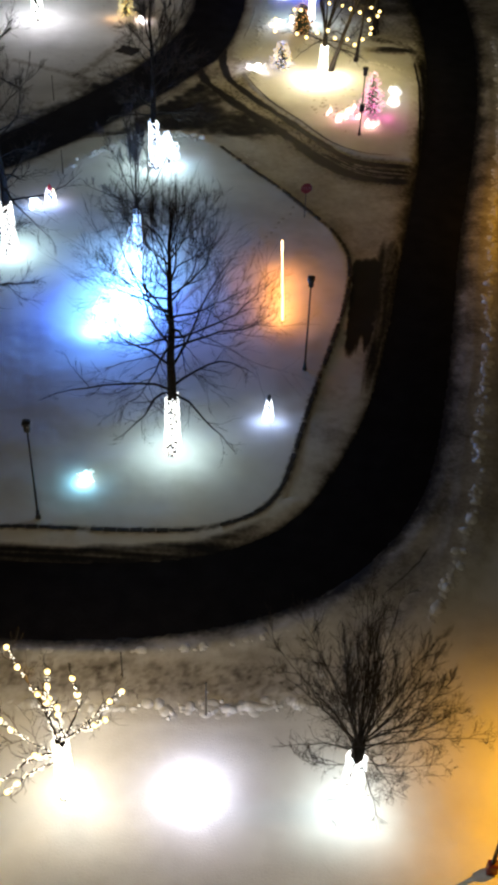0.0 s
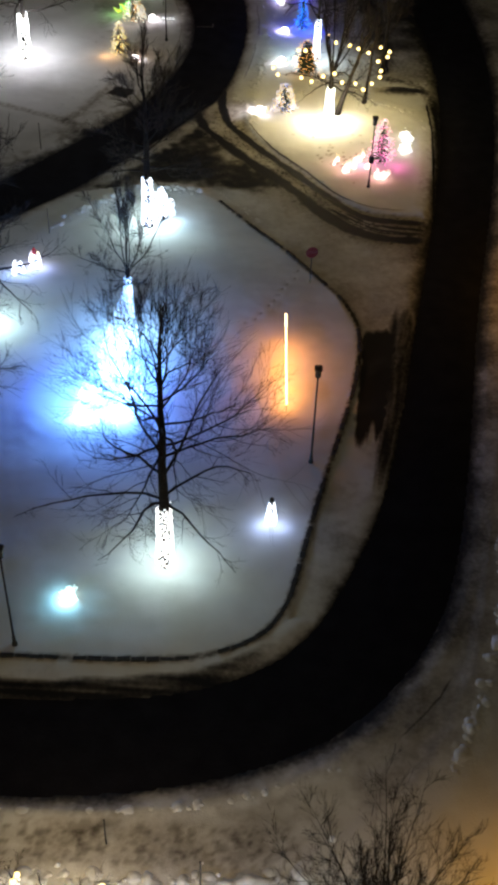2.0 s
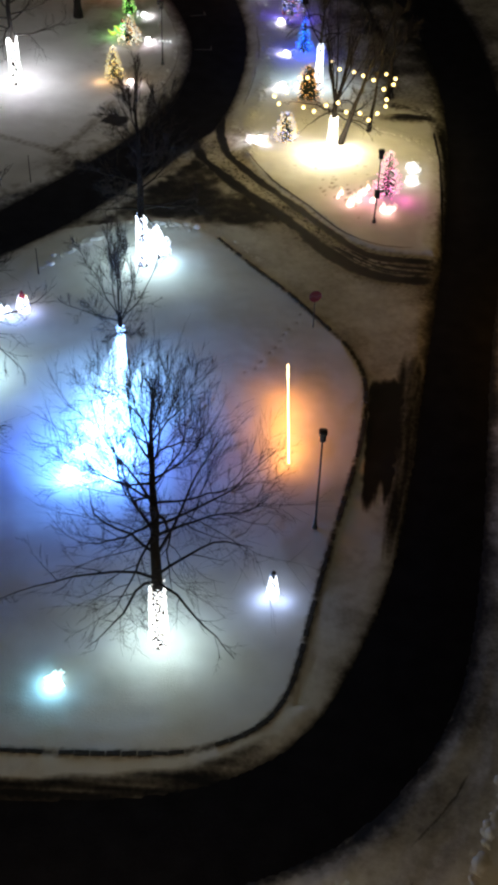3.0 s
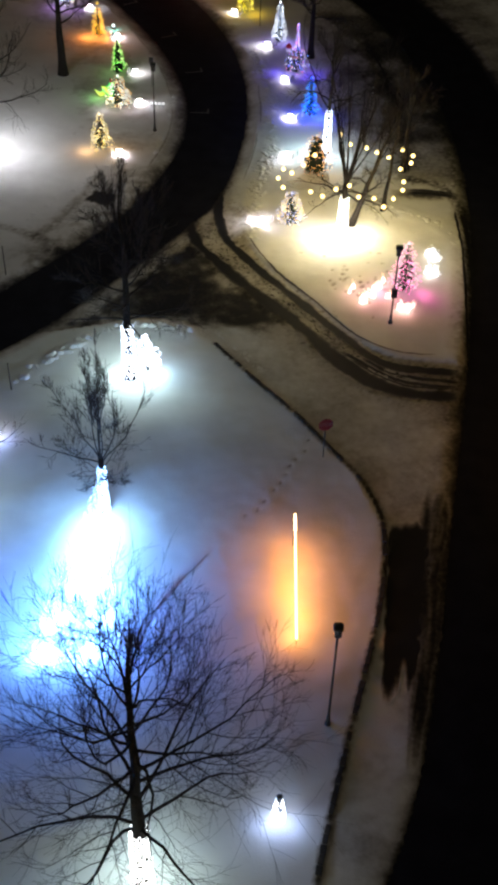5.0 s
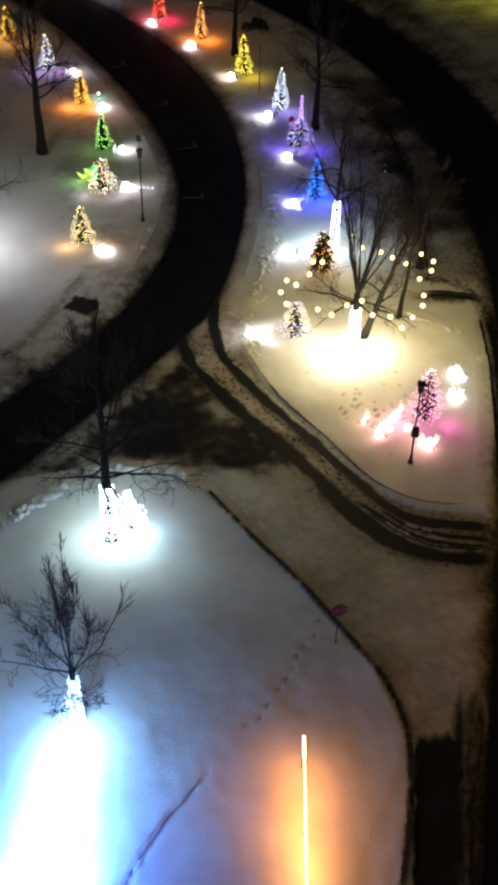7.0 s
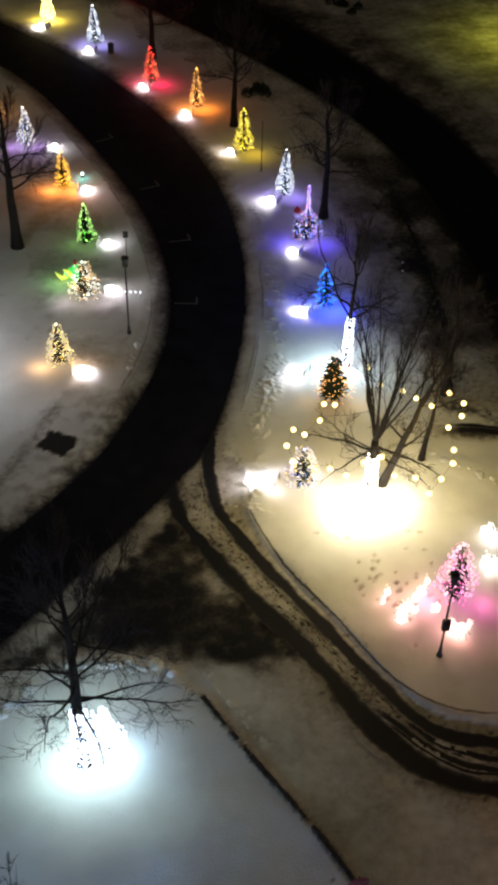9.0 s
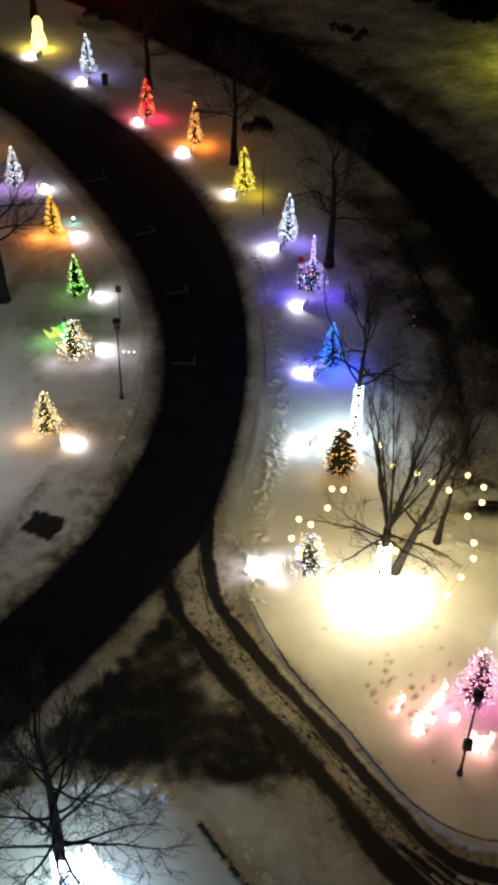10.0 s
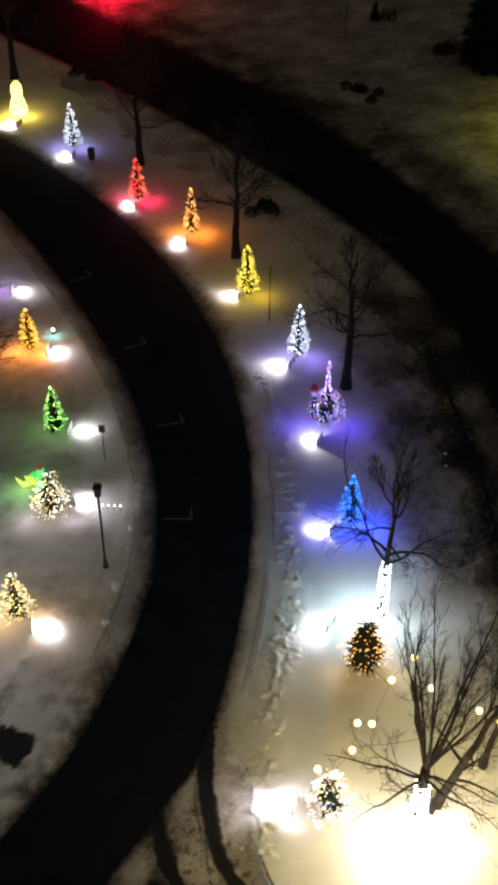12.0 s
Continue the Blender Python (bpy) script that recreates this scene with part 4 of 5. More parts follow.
wrap_glow(-5.7, 24.4, 5.0, 0.5, (1.0, 0.93, 0.78), 320)
PLAIN = "dark leafless park tree standing in snow"
for x, y, h, c, cr, gi, sd, st, nl in ((3.1, 113.0, 10.0, 3.0, 3.2, 0.26, 31, "upright", 13), (-3.1, 125.1, 9.0, 3.0, 3.2, 0.26, 32, "upright", 13), (-9.9, 136.0, 9.0, 2.6, 3.4, 0.26, 33, "upright", 14),
                                       (-20.5, 148.5, 10.0, 3.0, 3.4, 0.28, 34, "upright", 13), (-15.6, 108.4, 11.5, 4.0, 3.4, 0.34, 35, "upright", 13),
                                       (-15.6, 52.4, 13.0, 4.0, 4.4, 0.32, 38, "leader", 18), (-19.0, 78.0, 11.0, 3.0, 3.4, 0.28, 39, "upright", 14),
                                       (9.2, 95.6, 8.5, 2.6, 2.4, 0.2, 40, "upright", 11)):
    bare_tree(x, y, h, c, cr, gi, sd, PLAIN, st, nl, 8, 8, steep=(1.0, 1.45))

# ---- lit spruce trees ----


def lit_spruce(x, y, tall, wide, mat, seed, label, colour, watts, bulbs=130, bend=0.9, lean=0.0):
    """A small spruce: drooping boughs in whorls, with bulbs strung in rings over and among them."""
    r = random.Random(seed)
    tall, wide = tall * 0.93, wide * 0.9
    z = gz(x, y) - 0.03
    tree = thing("lit_spruce", x, y, z, label, "christmas tree", "lit spruces along the drive")
    part("trunk", Shape().tube([(0, 0, 0), (lean * 0.3, 0, tall * 0.5), (lean, 0, tall * 0.97)], [0.06, 0.045, 0.012], 6), BARK, tree)
    s, b = Shape(), Shape()
    foot = 0.3
    spire = bend > 1.5
    bend *= 0.78

    def reach(u, a):
        base = max(math.sqrt(max(0.0, 1 - (u / 0.5) ** 2)), 0.17 * (1 - u) + 0.02) if spire else (1 - u) ** bend
        return wide / 2 * base * (1 + 0.14 * math.sin(3 * a + seed) * math.sin(9 * u + seed)) + 0.04

    rows = int(tall / 0.17)
    for k in range(rows):
        u = k / rows
        h = foot + (tall - foot) * u
        for j in range(int((max(5, int(13 * (1 - u)) + 4)) * (0.5 if watts > 18 else 2.2))):
            a = j * 2.399 + k * 1.1 + r.gauss(0, 0.15)
            q = reach(u, a) * r.uniform(0.3, 0.8)
            ca, sa, w = math.cos(a), math.sin(a), 0.02 + 0.07 * q
            ox = lean * u * u
            droop = 0.16 * q + r.uniform(0, 0.05)
            tip, mid = (ox + ca * q, sa * q, h - droop), (ox + ca * q * 0.6, sa * q * 0.6, h - 0.25 * droop)
            s.add([(ox + 0.02 * ca, 0.02 * sa, h + 0.09), (mid[0] - sa * w, mid[1] + ca * w, mid[2] - 0.04), tip, (mid[0] + sa * w, mid[1] - ca * w, mid[2] - 0.04), (mid[0], mid[1], mid[2] + 0.03), (mid[0], mid[1], mid[2] - 0.09)],
                  [(0, 1, 4), (0, 4, 3), (1, 2, 4), (4, 2, 3), (0, 5, 1), (0, 3, 5), (1, 5, 2), (5, 3, 2)])
    bulbs = int(bulbs * 1.7)
    for k in range(bulbs):
        u = (k + r.random()) / bulbs
        u = min(0.985, 1 - math.sqrt(1 - u)) if k % 5 else u * 0.98
        a = k * 2.399 + r.gauss(0, 0.6)
        q = reach(u, a) * math.sqrt(r.uniform(0.12, 0.95)) + 0.02
        h = foot + (tall - foot) * u - 0.1 * q + 0.07 + r.gauss(0, 0.05)
        b.bulb((lean * u * u + q * math.cos(a), q * math.sin(a), max(h, 0.14)), 0.025 * r.uniform(0.7, 1.35))
    part("foliage", s, NEEDLES, tree, smooth=False)
    part("light_string", b, mat, tree, "glowing string lights", False, "stuff")
    part("top_light", Shape().ball((lean, 0, tall + 0.02), 0.045, 1.4, 8, 5), mat, tree)
    for k in range(2):
        glow("spruce_lights_glow", x + (wide * 0.5 + 0.2) * (1 if k else -1), y - wide * 0.3, z + tall * 0.25, colour, watts / 2, 0.12)
    return tree


SP = "small spruce strung with {} lights in snow"
for x, y, h, w, m, name, col, p, n, bend in (
        (-11.3, 97.1, 2.8, 1.7, B_LEMON, "warm yellow", (1.0, 0.55, 0.22), 60, 120, 0.7), (-10.8, 103.3, 2.6, 2.1, B_MIX, "white and orange", (0.9, 0.75, 0.85), 20, 150, 0.45),
        (-11.5, 109.1, 2.9, 1.4, B_GREEN, "green", (0.4, 1.0, 0.25), 6, 110, 0.9), (-13.8, 115.5, 2.9, 1.4, B_HONEY, "amber", (1.0, 0.28, 0.05), 130, 130, 0.8),
        (-17.2, 121.2, 3.0, 1.4, B_BLUEWHITE, "white and violet", (0.6, 0.3, 1.0), 40, 120, 0.9), (-21.1, 126.2, 3.0, 1.4, B_HONEY, "amber", (1.0, 0.4, 0.1), 60, 120, 0.9),
        (-14.7, 138.3, 3.3, 1.4, B_COOL, "cool white", (0.35, 0.28, 1.0), 50, 120, 0.9),
        (-9.6, 131.5, 3.0, 1.4, B_RED, "red", (1.0, 0.015, 0.10), 90, 120, 0.8), (-5.9, 127.7, 3.2, 1.2, B_ORANGE, "orange", (1.0, 0.24, 0.02), 120, 100, 0.9),
        (-2.3, 121.3, 3.4, 1.6, B_YELLOW, "yellow", (1.0, 0.62, 0.03), 40, 170, 0.8), (0.6, 115.6, 3.5, 1.4, B_COOL, "cool white", (0.30, 0.18, 1.0), 60, 160, 1.0),
        (2.0, 110.3, 4.0, 2.1, B_PURPLE, "multicoloured", (0.1, 0.05, 1.0), 80, 170, 1.7), (3.0, 103.2, 3.1, 1.6, B_BLUE, "blue", (0.01, 0.04, 1.0), 190, 150, 1.0),
        (3.3, 95.2, 2.8, 2.6, B_COPPER, "dim copper", (1.0, 0.6, 0.2), 14, 170, 0.4), (1.7, 88.4, 2.4, 2.1, B_BLINK, "white and amber", (0.9, 0.8, 0.9), 20, 190, 0.42),
        (8.4, 81.7, 3.4, 2.2, B_PINK, "pink", (1.0, 0.15, 0.5), 60, 230, 0.62)):
    lit_spruce(x, y, h, w, m, int(y * 10), SP.format(name), col, p, n, bend)

# ---- floodlit boards beside the spruces ----


def flood_board(x, y, side, watts, turn, colour=WHITE):
    """A white board on stakes with a small floodlight on the snow in front."""
    z = gz(x, y)
    board = thing("sign_board", x + 0.55 * side, y + 0.05, z, "small white board on stakes lit by a floodlight", "sign", "floodlit boards", turn)
    part("panel", Shape().box(0, 0, 0.22, 0.04, 0.8, 0.42, 0.01), SIGN_WHITE, board, smooth=False)
    for k in (-0.3, 0.3):
        part("stake", Shape().tube([(0.04 * side, k, -0.1), (0.04 * side, k, 0.46)], [0.02, 0.02], 5), GALV, board)
    lamp = thing("floodlight", x, y, z, "small floodlight glowing white on the snow", "lamp", "snow floodlights")
    part("stake", Shape().tube([(0, 0, -0.1), (0, 0, 0.16)], [0.015, 0.015], 5), POLE, lamp)
    housing = part("housing", Shape().box(0, 0, 0.17, 0.16, 0.2, 0.08, 0.02), GALV, lamp, smooth=False)
    part("lens", Shape().add([(-0.15, -0.12, 0.1), (0.15, -0.12, 0.1), (0.17, 0.06, 0.34), (-0.17, 0.06, 0.34), (-0.13, -0.08, 0.09), (0.13, -0.08, 0.09), (0.15, 0.09, 0.32), (-0.15, 0.09, 0.32)], [(0, 1, 2, 3), (7, 6, 5, 4), (0, 4, 5, 1), (1, 5, 6, 2), (2, 6, 7, 3), (3, 7, 4, 0)]), LENS, housing, "glowing glass lens", False)
    r = random.Random(int(y * 7))
    for k in range(2):
        ax, ay = x + r.gauss(-0.15 * side, 0.3), y + r.gauss(-0.05, 0.22)
        beam("floodlight_beam", (x + r.gauss(0, 0.12), y + r.gauss(0, 0.1), z + 0.55), (ax, ay, z), colour, watts * r.uniform(0.3, 0.7), r.uniform(110, 150))


for x, y, side, p in ((-10.0, 96.4, -1, 22), (-9.4, 104.0, -1, 40), (-10.2, 108.9, -1, 26), (-12.3, 115.3, -1, 34), (-15.2, 120.8, -1, 20), (-19.4, 141.0, 1, 34), (-15.0, 136.7, 1, 24),
                      (-10.2, 130.5, 1, 28), (-6.7, 126.4, 1, 26), (-3.2, 120.9, 1, 28), (-0.3, 114.7, 1, 30), (1.1, 108.6, 1, 26), (1.6, 102.5, 1, 34), (1.4, 96.9, 1, 38), (-0.1, 88.3, 1, 110),
                      ):
    flood_board(x, y, side, p * 4.0, math.sin(y * 3.1) * 0.35 - 0.25 * side)

# ---- lamp posts, signs, bin ----


def lamp_post(x, y, tall, label, box=False):
    z = gz(x, y)
    post = thing("lamp_post", x, y, z, label, "lamp post", "park lamp posts")
    part("base", Shape().lathe([(0.13, -0.1), (0.13, 0.1), (0.09, 0.18), (0.07, 0.55)], 10), POLE, post)
    part("pole", Shape().tube([(0, 0, 0.5), (0, 0, tall - 0.55)], [0.055, 0.04], 8), POLE, post)
    lantern = part("lantern", Shape().box(0, 0, tall - 0.36, 0.28, 0.28, 0.4, 0.05), GLASS_DULL, post, "unlit dark lantern")
    part("cap", Shape().box(0, 0, tall - 0.09, 0.38, 0.38, 0.14, 0.06), POLE, lantern)
    if box:
        part("box", Shape().box(0, -0.14, tall * 0.42, 0.34, 0.24, 0.5, 0.03), POLE, post, "dark box strapped to the pole")


DARK_POST = "black metal lamp post, unlit, standing in snow"
lamp_post(3.47, 51.12, 6.1, DARK_POST)
lamp_post(-9.19, 38.98, 6.1, DARK_POST)
lamp_post(7.44, 78.25, 5.1, "black metal lamp post with a box on its pole", True)
lamp_post(-7.9, 100.0, 5.0, DARK_POST)

stop = thing("stop_sign", 3.48, 66.8, gz(3.48, 66.8), "red octagonal stop sign on a thin steel post", "sign")
part("post", Shape().tube([(0, 0, -0.1), (0, 0, 2.5)], [0.035, 0.035], 6), POLE, stop)
octagon = [(0.38 * math.cos(math.pi / 8 + k * math.pi / 4), 0.38 * math.sin(math.pi / 8 + k * math.pi / 4)) for k in range(8)]
face = Shape().add([(a, -0.045, 2.15 + b) for a, b in octagon] + [(a, -0.03, 2.15 + b) for a, b in octagon],
                   [tuple(range(8)), tuple(reversed(range(8, 16)))] + [(k, k + 8, (k + 1) % 8 + 8, (k + 1) % 8) for k in range(8)])
face = part("face", face, SIGN_RED, stop, smooth=False)
text = bpy.data.curves.new("lettering", "FONT")
text.body, text.size, text.align_x, text.align_y, text.extrude = "STOP", 0.27, "CENTER", "CENTER", 0.003
text.materials.append(GALV)
letters = new("lettering", text)
letters.parent, letters.location, letters.rotation_euler = face, (0, -0.052, 2.15), (math.pi / 2, 0, 0)
stop.rotation_euler = (0, 0, 0.25)

sign = thing("sign_post", -8.75, 106.9, gz(-8.75, 106.9), "thin metal post with a small dark sign", "sign")
part("post", Shape().tube([(0, 0, -0.1), (0, 0, 2.3)], [0.03, 0.03], 6), GALV, sign)
part("plate", Shape().box(0, -0.04, 2.1, 0.32, 0.02, 0.45, 0.005), POLE, sign, smooth=False)
for x, y, h in ((-0.6, 28.2, 2.2), (-4.2, 30.0, 1.6), (-12.75, 71.0, 1.7), (-15.0, 81.6, 1.9), (-1.0, 118.6, 3.6), (4.3, 156.0, 5.0)):
    mk = thing("marker_post", x, y, gz(x, y), "thin dark upright marker post in snow", "post", "marker posts")
    part("pole", Shape().tube([(0, 0, -0.1), (0, 0, h)], [0.035, 0.025], 6), POLE, mk)
    part("cap", Shape().lathe([(0.04, h), (0.045, h + 0.03), (0.01, h + 0.05)], 6), POLE, mk)
bin_ = thing("litter_bin", -13.2, 136.5, gz(-13.2, 136.5), "round black litter bin standing in snow", "bin")
part("body", Shape().lathe([(0.2, -0.05), (0.23, 0.1), (0.25, 0.68)], 12), POLE, bin_)
part("lid", Shape().lathe([(0.27, 0.68), (0.26, 0.74), (0.13, 0.84)], 12), POLE, bin_)

# ---- festoon of globe lights over the small island ----
RING = [(0.8, 86.0), (1.1, 87.1), (1.6, 87.0), (2.3, 88.0), (2.5, 89.0), (3.0, 89.0), (3.8, 90.9), (4.7, 92.0), (5.2, 90.6), (6.2, 90.2), (6.8, 89.7), (7.5, 89.3), (8.4, 90.2), (9.0, 89.5),
        (8.8, 88.5), (8.1, 87.6), (8.2, 86.1), (8.1, 85.3), (7.5, 84.3), (6.9, 83.4), (6.4, 84.4), (5.5, 84.5), (5.0, 85.6), (4.2, 85.2), (3.4, 84.3), (2.7, 84.6), (1.1, 85.1)]
festoon = thing("festoon_lights", 4.6, 87.5, 4.6, "string of warm globe lights hung between trees", "string lights")
wire = Shape()
globe = Shape().ball((0, 0, 0), 0.125, 1, 10, 6).mesh("globe", B_GLOBE)
rng = random.Random(2)
loop = [(x - 4.6, y - 87.5, 0.14 + rng.uniform(-0.1, 0.1)) for x, y in RING]
for a, b in zip(loop, loop[1:] + loop[:1]):
    mid = [(a[k] + b[k]) / 2 - (0.1 if k == 2 else 0) for k in range(3)]
    wire.tube([a, mid, b], [0.006] * 3, 4, False)
part("cable", wire, WIRE, festoon)
for x, y, z in loop:
    ob = part("globe", globe, None, festoon)
    ob.location = (x, y, z - 0.15)
for a, b in (((2.3, 88.0), (4.95, 88.2)), ((5.0, 85.6), (4.95, 88.2)), ((8.1, 87.6), (5.6, 87.9))):
    wire2 = Shape().tube([(a[0] - 4.6, a[1] - 87.5, 0.14), ((a[0] + b[0]) / 2 - 4.6, (a[1] + b[1]) / 2 - 87.5, 0.2), (b[0] - 4.6, b[1] - 87.5, 0.5)], [0.01] * 3, 4, False)
    part("stay_cable", wire2, WIRE, festoon)
for x, y in ((2.0, 87.0), (7.6, 87.4), (5.5, 84.6), (6.0, 90.2)):
    glow("festoon_glow", x, y, 4.2, WARM, 225, 0.15)
glow("trunk_lights_glow", 4.1, 86.4, 1.6, (1.0, 0.92, 0.7), 350, 0.3)
glow("trunk_lights_glow", 5.7, 87.2, 1.4, (1.0, 0.92, 0.7), 260, 0.3)
glow("trunk_lights_glow", 3.2, 97.5, 1.5, (0.68, 0.95, 1.0), 230, 0.2)
glow("trunk_lights_glow", 4.8, 97.4, 1.6, (0.8, 0.97, 1.0), 70, 0.2)

# ---- light displays on the main lawn ----
fan = thing("light_strings", -6.9, 58.0, gz(-6.9, 58), "fan of blue-white light strings from trunk to snow", "string lights")
rng = random.Random(8)
for k in range(11):
    u = (k - 5) / 5
    a, b = Vector((0.1, 4.1, 2.9)), Vector((-0.25 + 1.7 * u + rng.gauss(0, 0.12), -4.9 + 1.5 * u * u + rng.gauss(0, 0.3), 0.12))
    s, w = Shape(), []
    for j in range(80):
        t = j / 79
        p = a.lerp(b, t) + Vector((0, 0, -0.5 * math.sin(math.pi * t)))
        w.append(p)
        s.bulb((p.x + rng.gauss(0, 0.04), p.y + rng.gauss(0, 0.04), p.z), 0.04)
    st = part("light_string", s, B_ICE, fan, "blue-white string lights", False, "stuff")
    part("cable", Shape().tube(w, [0.008] * len(w), 3, False), WIRE, st)
    part("peg", Shape().tube([b + Vector((0, 0, -0.3)), b + Vector((0, 0, 0.1))], [0.02, 0.015], 5), GALV, fan)
# the last two hang clear of the strings, added to widen the blue halo
for x, y, z, c, p in ((-8.3, 53.9, 0.7, (0.13, 0.36, 1.0), 430), (-6.5, 54.1, 0.7, (0.13, 0.36, 1.0), 430), (-8.0, 55.7, 0.7, (0.13, 0.36, 1.0), 430), (-6.3, 55.9, 0.7, (0.13, 0.36, 1.0), 430),
                      (-7.4, 57.6, 0.8, (0.11, 0.36, 1.0), 420), (-6.5, 57.8, 0.8, (0.11, 0.36, 1.0), 420), (-7.0, 59.6, 1.0, (0.2, 0.5, 1.0), 420), (-6.9, 61.3, 1.2, (0.3, 0.6, 1.0), 240),
                      (-5.5, 55.6, 2.6, (0.05, 0.08, 1.0), 150), (-9.3, 55.6, 1.8, (0.03, 0.12, 1.0), 250)):
    glow("string_light_glow", x, y, z * (0.8 if z < 1.5 else 1), c, p * 1.6, 0.3)

rope = thing("light_rope", 2.12, 57.8, gz(2.12, 57.8), "slanting amber light rope on thin stakes", "string lights")
a, b = Vector((0.07, -2.85, 0.5)), Vector((-0.09, 2.9, 2.1))
tube_ = part("rope", Shape().tube([a, a.lerp(b, 0.5), b], [0.045, 0.04, 0.036], 8), B_AMBER, rope, "glowing amber tube")
part("tip", Shape().tube([a.lerp(b, 0.86), b], [0.06, 0.055], 8), B_AMBER, tube_)
for t in (0.0, 0.5, 1.0):
    p = a.lerp(b, t)
    part("stake", Shape().tube([(p.x, p.y, -0.2), (p.x, p.y, p.z - 0.06)], [0.022, 0.022], 5), POLE, rope)
for n, (t, p) in enumerate(((0.06, 75), (0.28, 85), (0.5, 90), (0.72, 90), (0.95, 80))):
    q = a.lerp(b, t)
    glow("rope_glow", 2.12 + q.x + (0.13 if n % 2 else -0.13), 57.8 + q.y, 0.62 + 0.3 * q.z, (1.0, 0.33, 0.05), p * 0.85, 0.25)


def lit_figure(x, y, profile, mat, label, colour, watts, cap=None, name="lit_figure"):
    z = gz(x, y)
    fig = thing(name, x, y, z, label, "light display", "lit lawn figures")
    r = random.Random(int(x * 10 + y))
    part("frame", Shape().lathe([(q * 0.9, h) for q, h in profile], 10), SIGN_WHITE, fig)
    s = Shape()
    for (r0, h0), (r1, h1) in zip(profile, profile[1:]):
        n = max(12, int(260 * abs(h1 - h0) * (r0 + r1)))
        for k in range(n):
            u = (k + r.random()) / n
            q, aa = r0 + (r1 - r0) * u + 0.02, r.uniform(0, 6.283)
            s.bulb((q * math.cos(aa), q * math.sin(aa), h0 + (h1 - h0) * u), 0.055)
    part("light_string", s, mat, fig, "dense glowing string lights", False, "stuff")
    if cap:
        part("hat", Shape().lathe(cap, 10), POLE if mat is not B_BLUEWHITE else CLOTH_RED, fig)
    for k in (-1, 1):
        glow("figure_glow", x + k * (profile[0][0] + 0.3), y - 0.3, z + 0.5, colour, watts / 2, 0.12)


lit_figure(1.55, 46.8, [(0.2, 0.0), (0.22, 0.3), (0.16, 0.8), (0.1, 1.3), (0.02, 1.32)], B_COOL, "small conical figure covered in cool white lights", (0.4, 0.55, 1.0), 30, [(0.12, 1.3), (0.1, 1.5), (0.12, 1.55), (0.02, 1.7)])
lit_figure(-13.9, 66.6, [(0.3, 0.05), (0.3, 0.4), (0.15, 0.8)], B_COOL, "small blue-white lit lawn figure on snow", (0.2, 0.4, 1.0), 30)
lit_figure(-13.0, 67.3, [(0.3, 0.05), (0.3, 0.5), (0.2, 1.0)], B_BLUEWHITE, "small lit figure with a red hat on snow", (0.3, 0.4, 1.0), 30, [(0.2, 1.0), (0.12, 1.2), (0.03, 1.4)])

lit_figure(-19.1, 142.6, [(0.42, 0.05), (0.54, 0.5), (0.42, 1.1), (0.28, 1.4), (0.34, 1.8), (0.3, 2.2), (0.1, 2.5)], B_GOLD, "tall rounded two-ball figure covered in bright yellow lights", (1.0, 0.68, 0.05), 90)


def lit_ornament(x, y, r0, mat, label, colour, watts, tall=0.16):
    """A low lawn ornament: bent wire hoops under a loose net of bulbs."""
    z = gz(x, y)
    r = random.Random(int(x * 31 + y * 17))
    orn = thing("lit_ornament", x, y, z, label, "light display", "lit lawn ornaments", r.uniform(0, 3))
    for k in range(3):
        t = k * 1.05
        arch = [(r0 * math.cos(t) * u, r0 * math.sin(t) * u, 0.02 + 0.3 * (1 - u * u)) for u in (-1, -0.6, 0, 0.6, 1)]
        part("hoop", Shape().tube(arch, [0.012] * 5, 4), GALV, orn)
    net = Shape()
    lobes = [(r.gauss(0, 0.45) * r0, r.gauss(0, 0.3) * r0, r.uniform(0.3, 0.6) * r0) for _ in range(4)]
    for k in range(int(60 + 260 * r0)):
        lx, ly, lr = lobes[k % 4]
        net.bulb((lx + r.gauss(0, lr * 0.6), ly + r.gauss(0, lr * 0.45), 0.05 + abs(r.gauss(0, tall))), 0.036 * r.uniform(0.6, 1.3))
    part("light_string", net, mat, orn, "net of glowing bulbs", False, "stuff")
    glow("ornament_glow", x - 0.1, y - r0 * 0.5, z + 0.4, colour, watts, 0.12)


for x, y, r0 in ((6.0, 80.2, 0.42), (6.35, 80.7, 0.25), (8.1, 79.75, 0.42), (8.5, 79.4, 0.36), (6.9, 81.6, 0.18), (6.6, 81.2, 0.1), (5.4, 81.5, 0.14), (5.2, 81.0, 0.1), (7.5, 80.7, 0.2), (7.2, 82.2, 0.1)):
    lit_ornament(x, y, r0, B_ROSE, "low lawn ornament covered in pinkish lights", (1.0, 0.42, 0.35), 17 * r0 / 0.4)
for x, y in ((10.4, 85.4), (10.2, 83.5)):
    lit_ornament(x, y, 0.55, B_WHITE, "low lawn ornament covered in white lights", (1.0, 0.86, 0.76), 20)
lit_ornament(-7.3, 41.8, 0.5, B_TEAL, "low lawn ornament covered in teal-white lights", (0.28, 0.75, 1.0), 70)
bush = thing("lit_shrub", -5.8, 73.1, gz(-5.8, 73.1), "upright bush heaped with cool white string lights", "light display", "lit lawn figures")
rng = random.Random(19)
for k in range(5):
    part("stem", Shape().tube([(0, 0, -0.1), (0.2 * math.cos(k * 1.3), 0.2 * math.sin(k * 1.3), 0.9), (0.42 * math.cos(k * 1.3), 0.42 * math.sin(k * 1.3), 1.9 + 0.15 * (k % 3))], [0.03, 0.022, 0.01], 5), BARK, bush)
net = Shape()
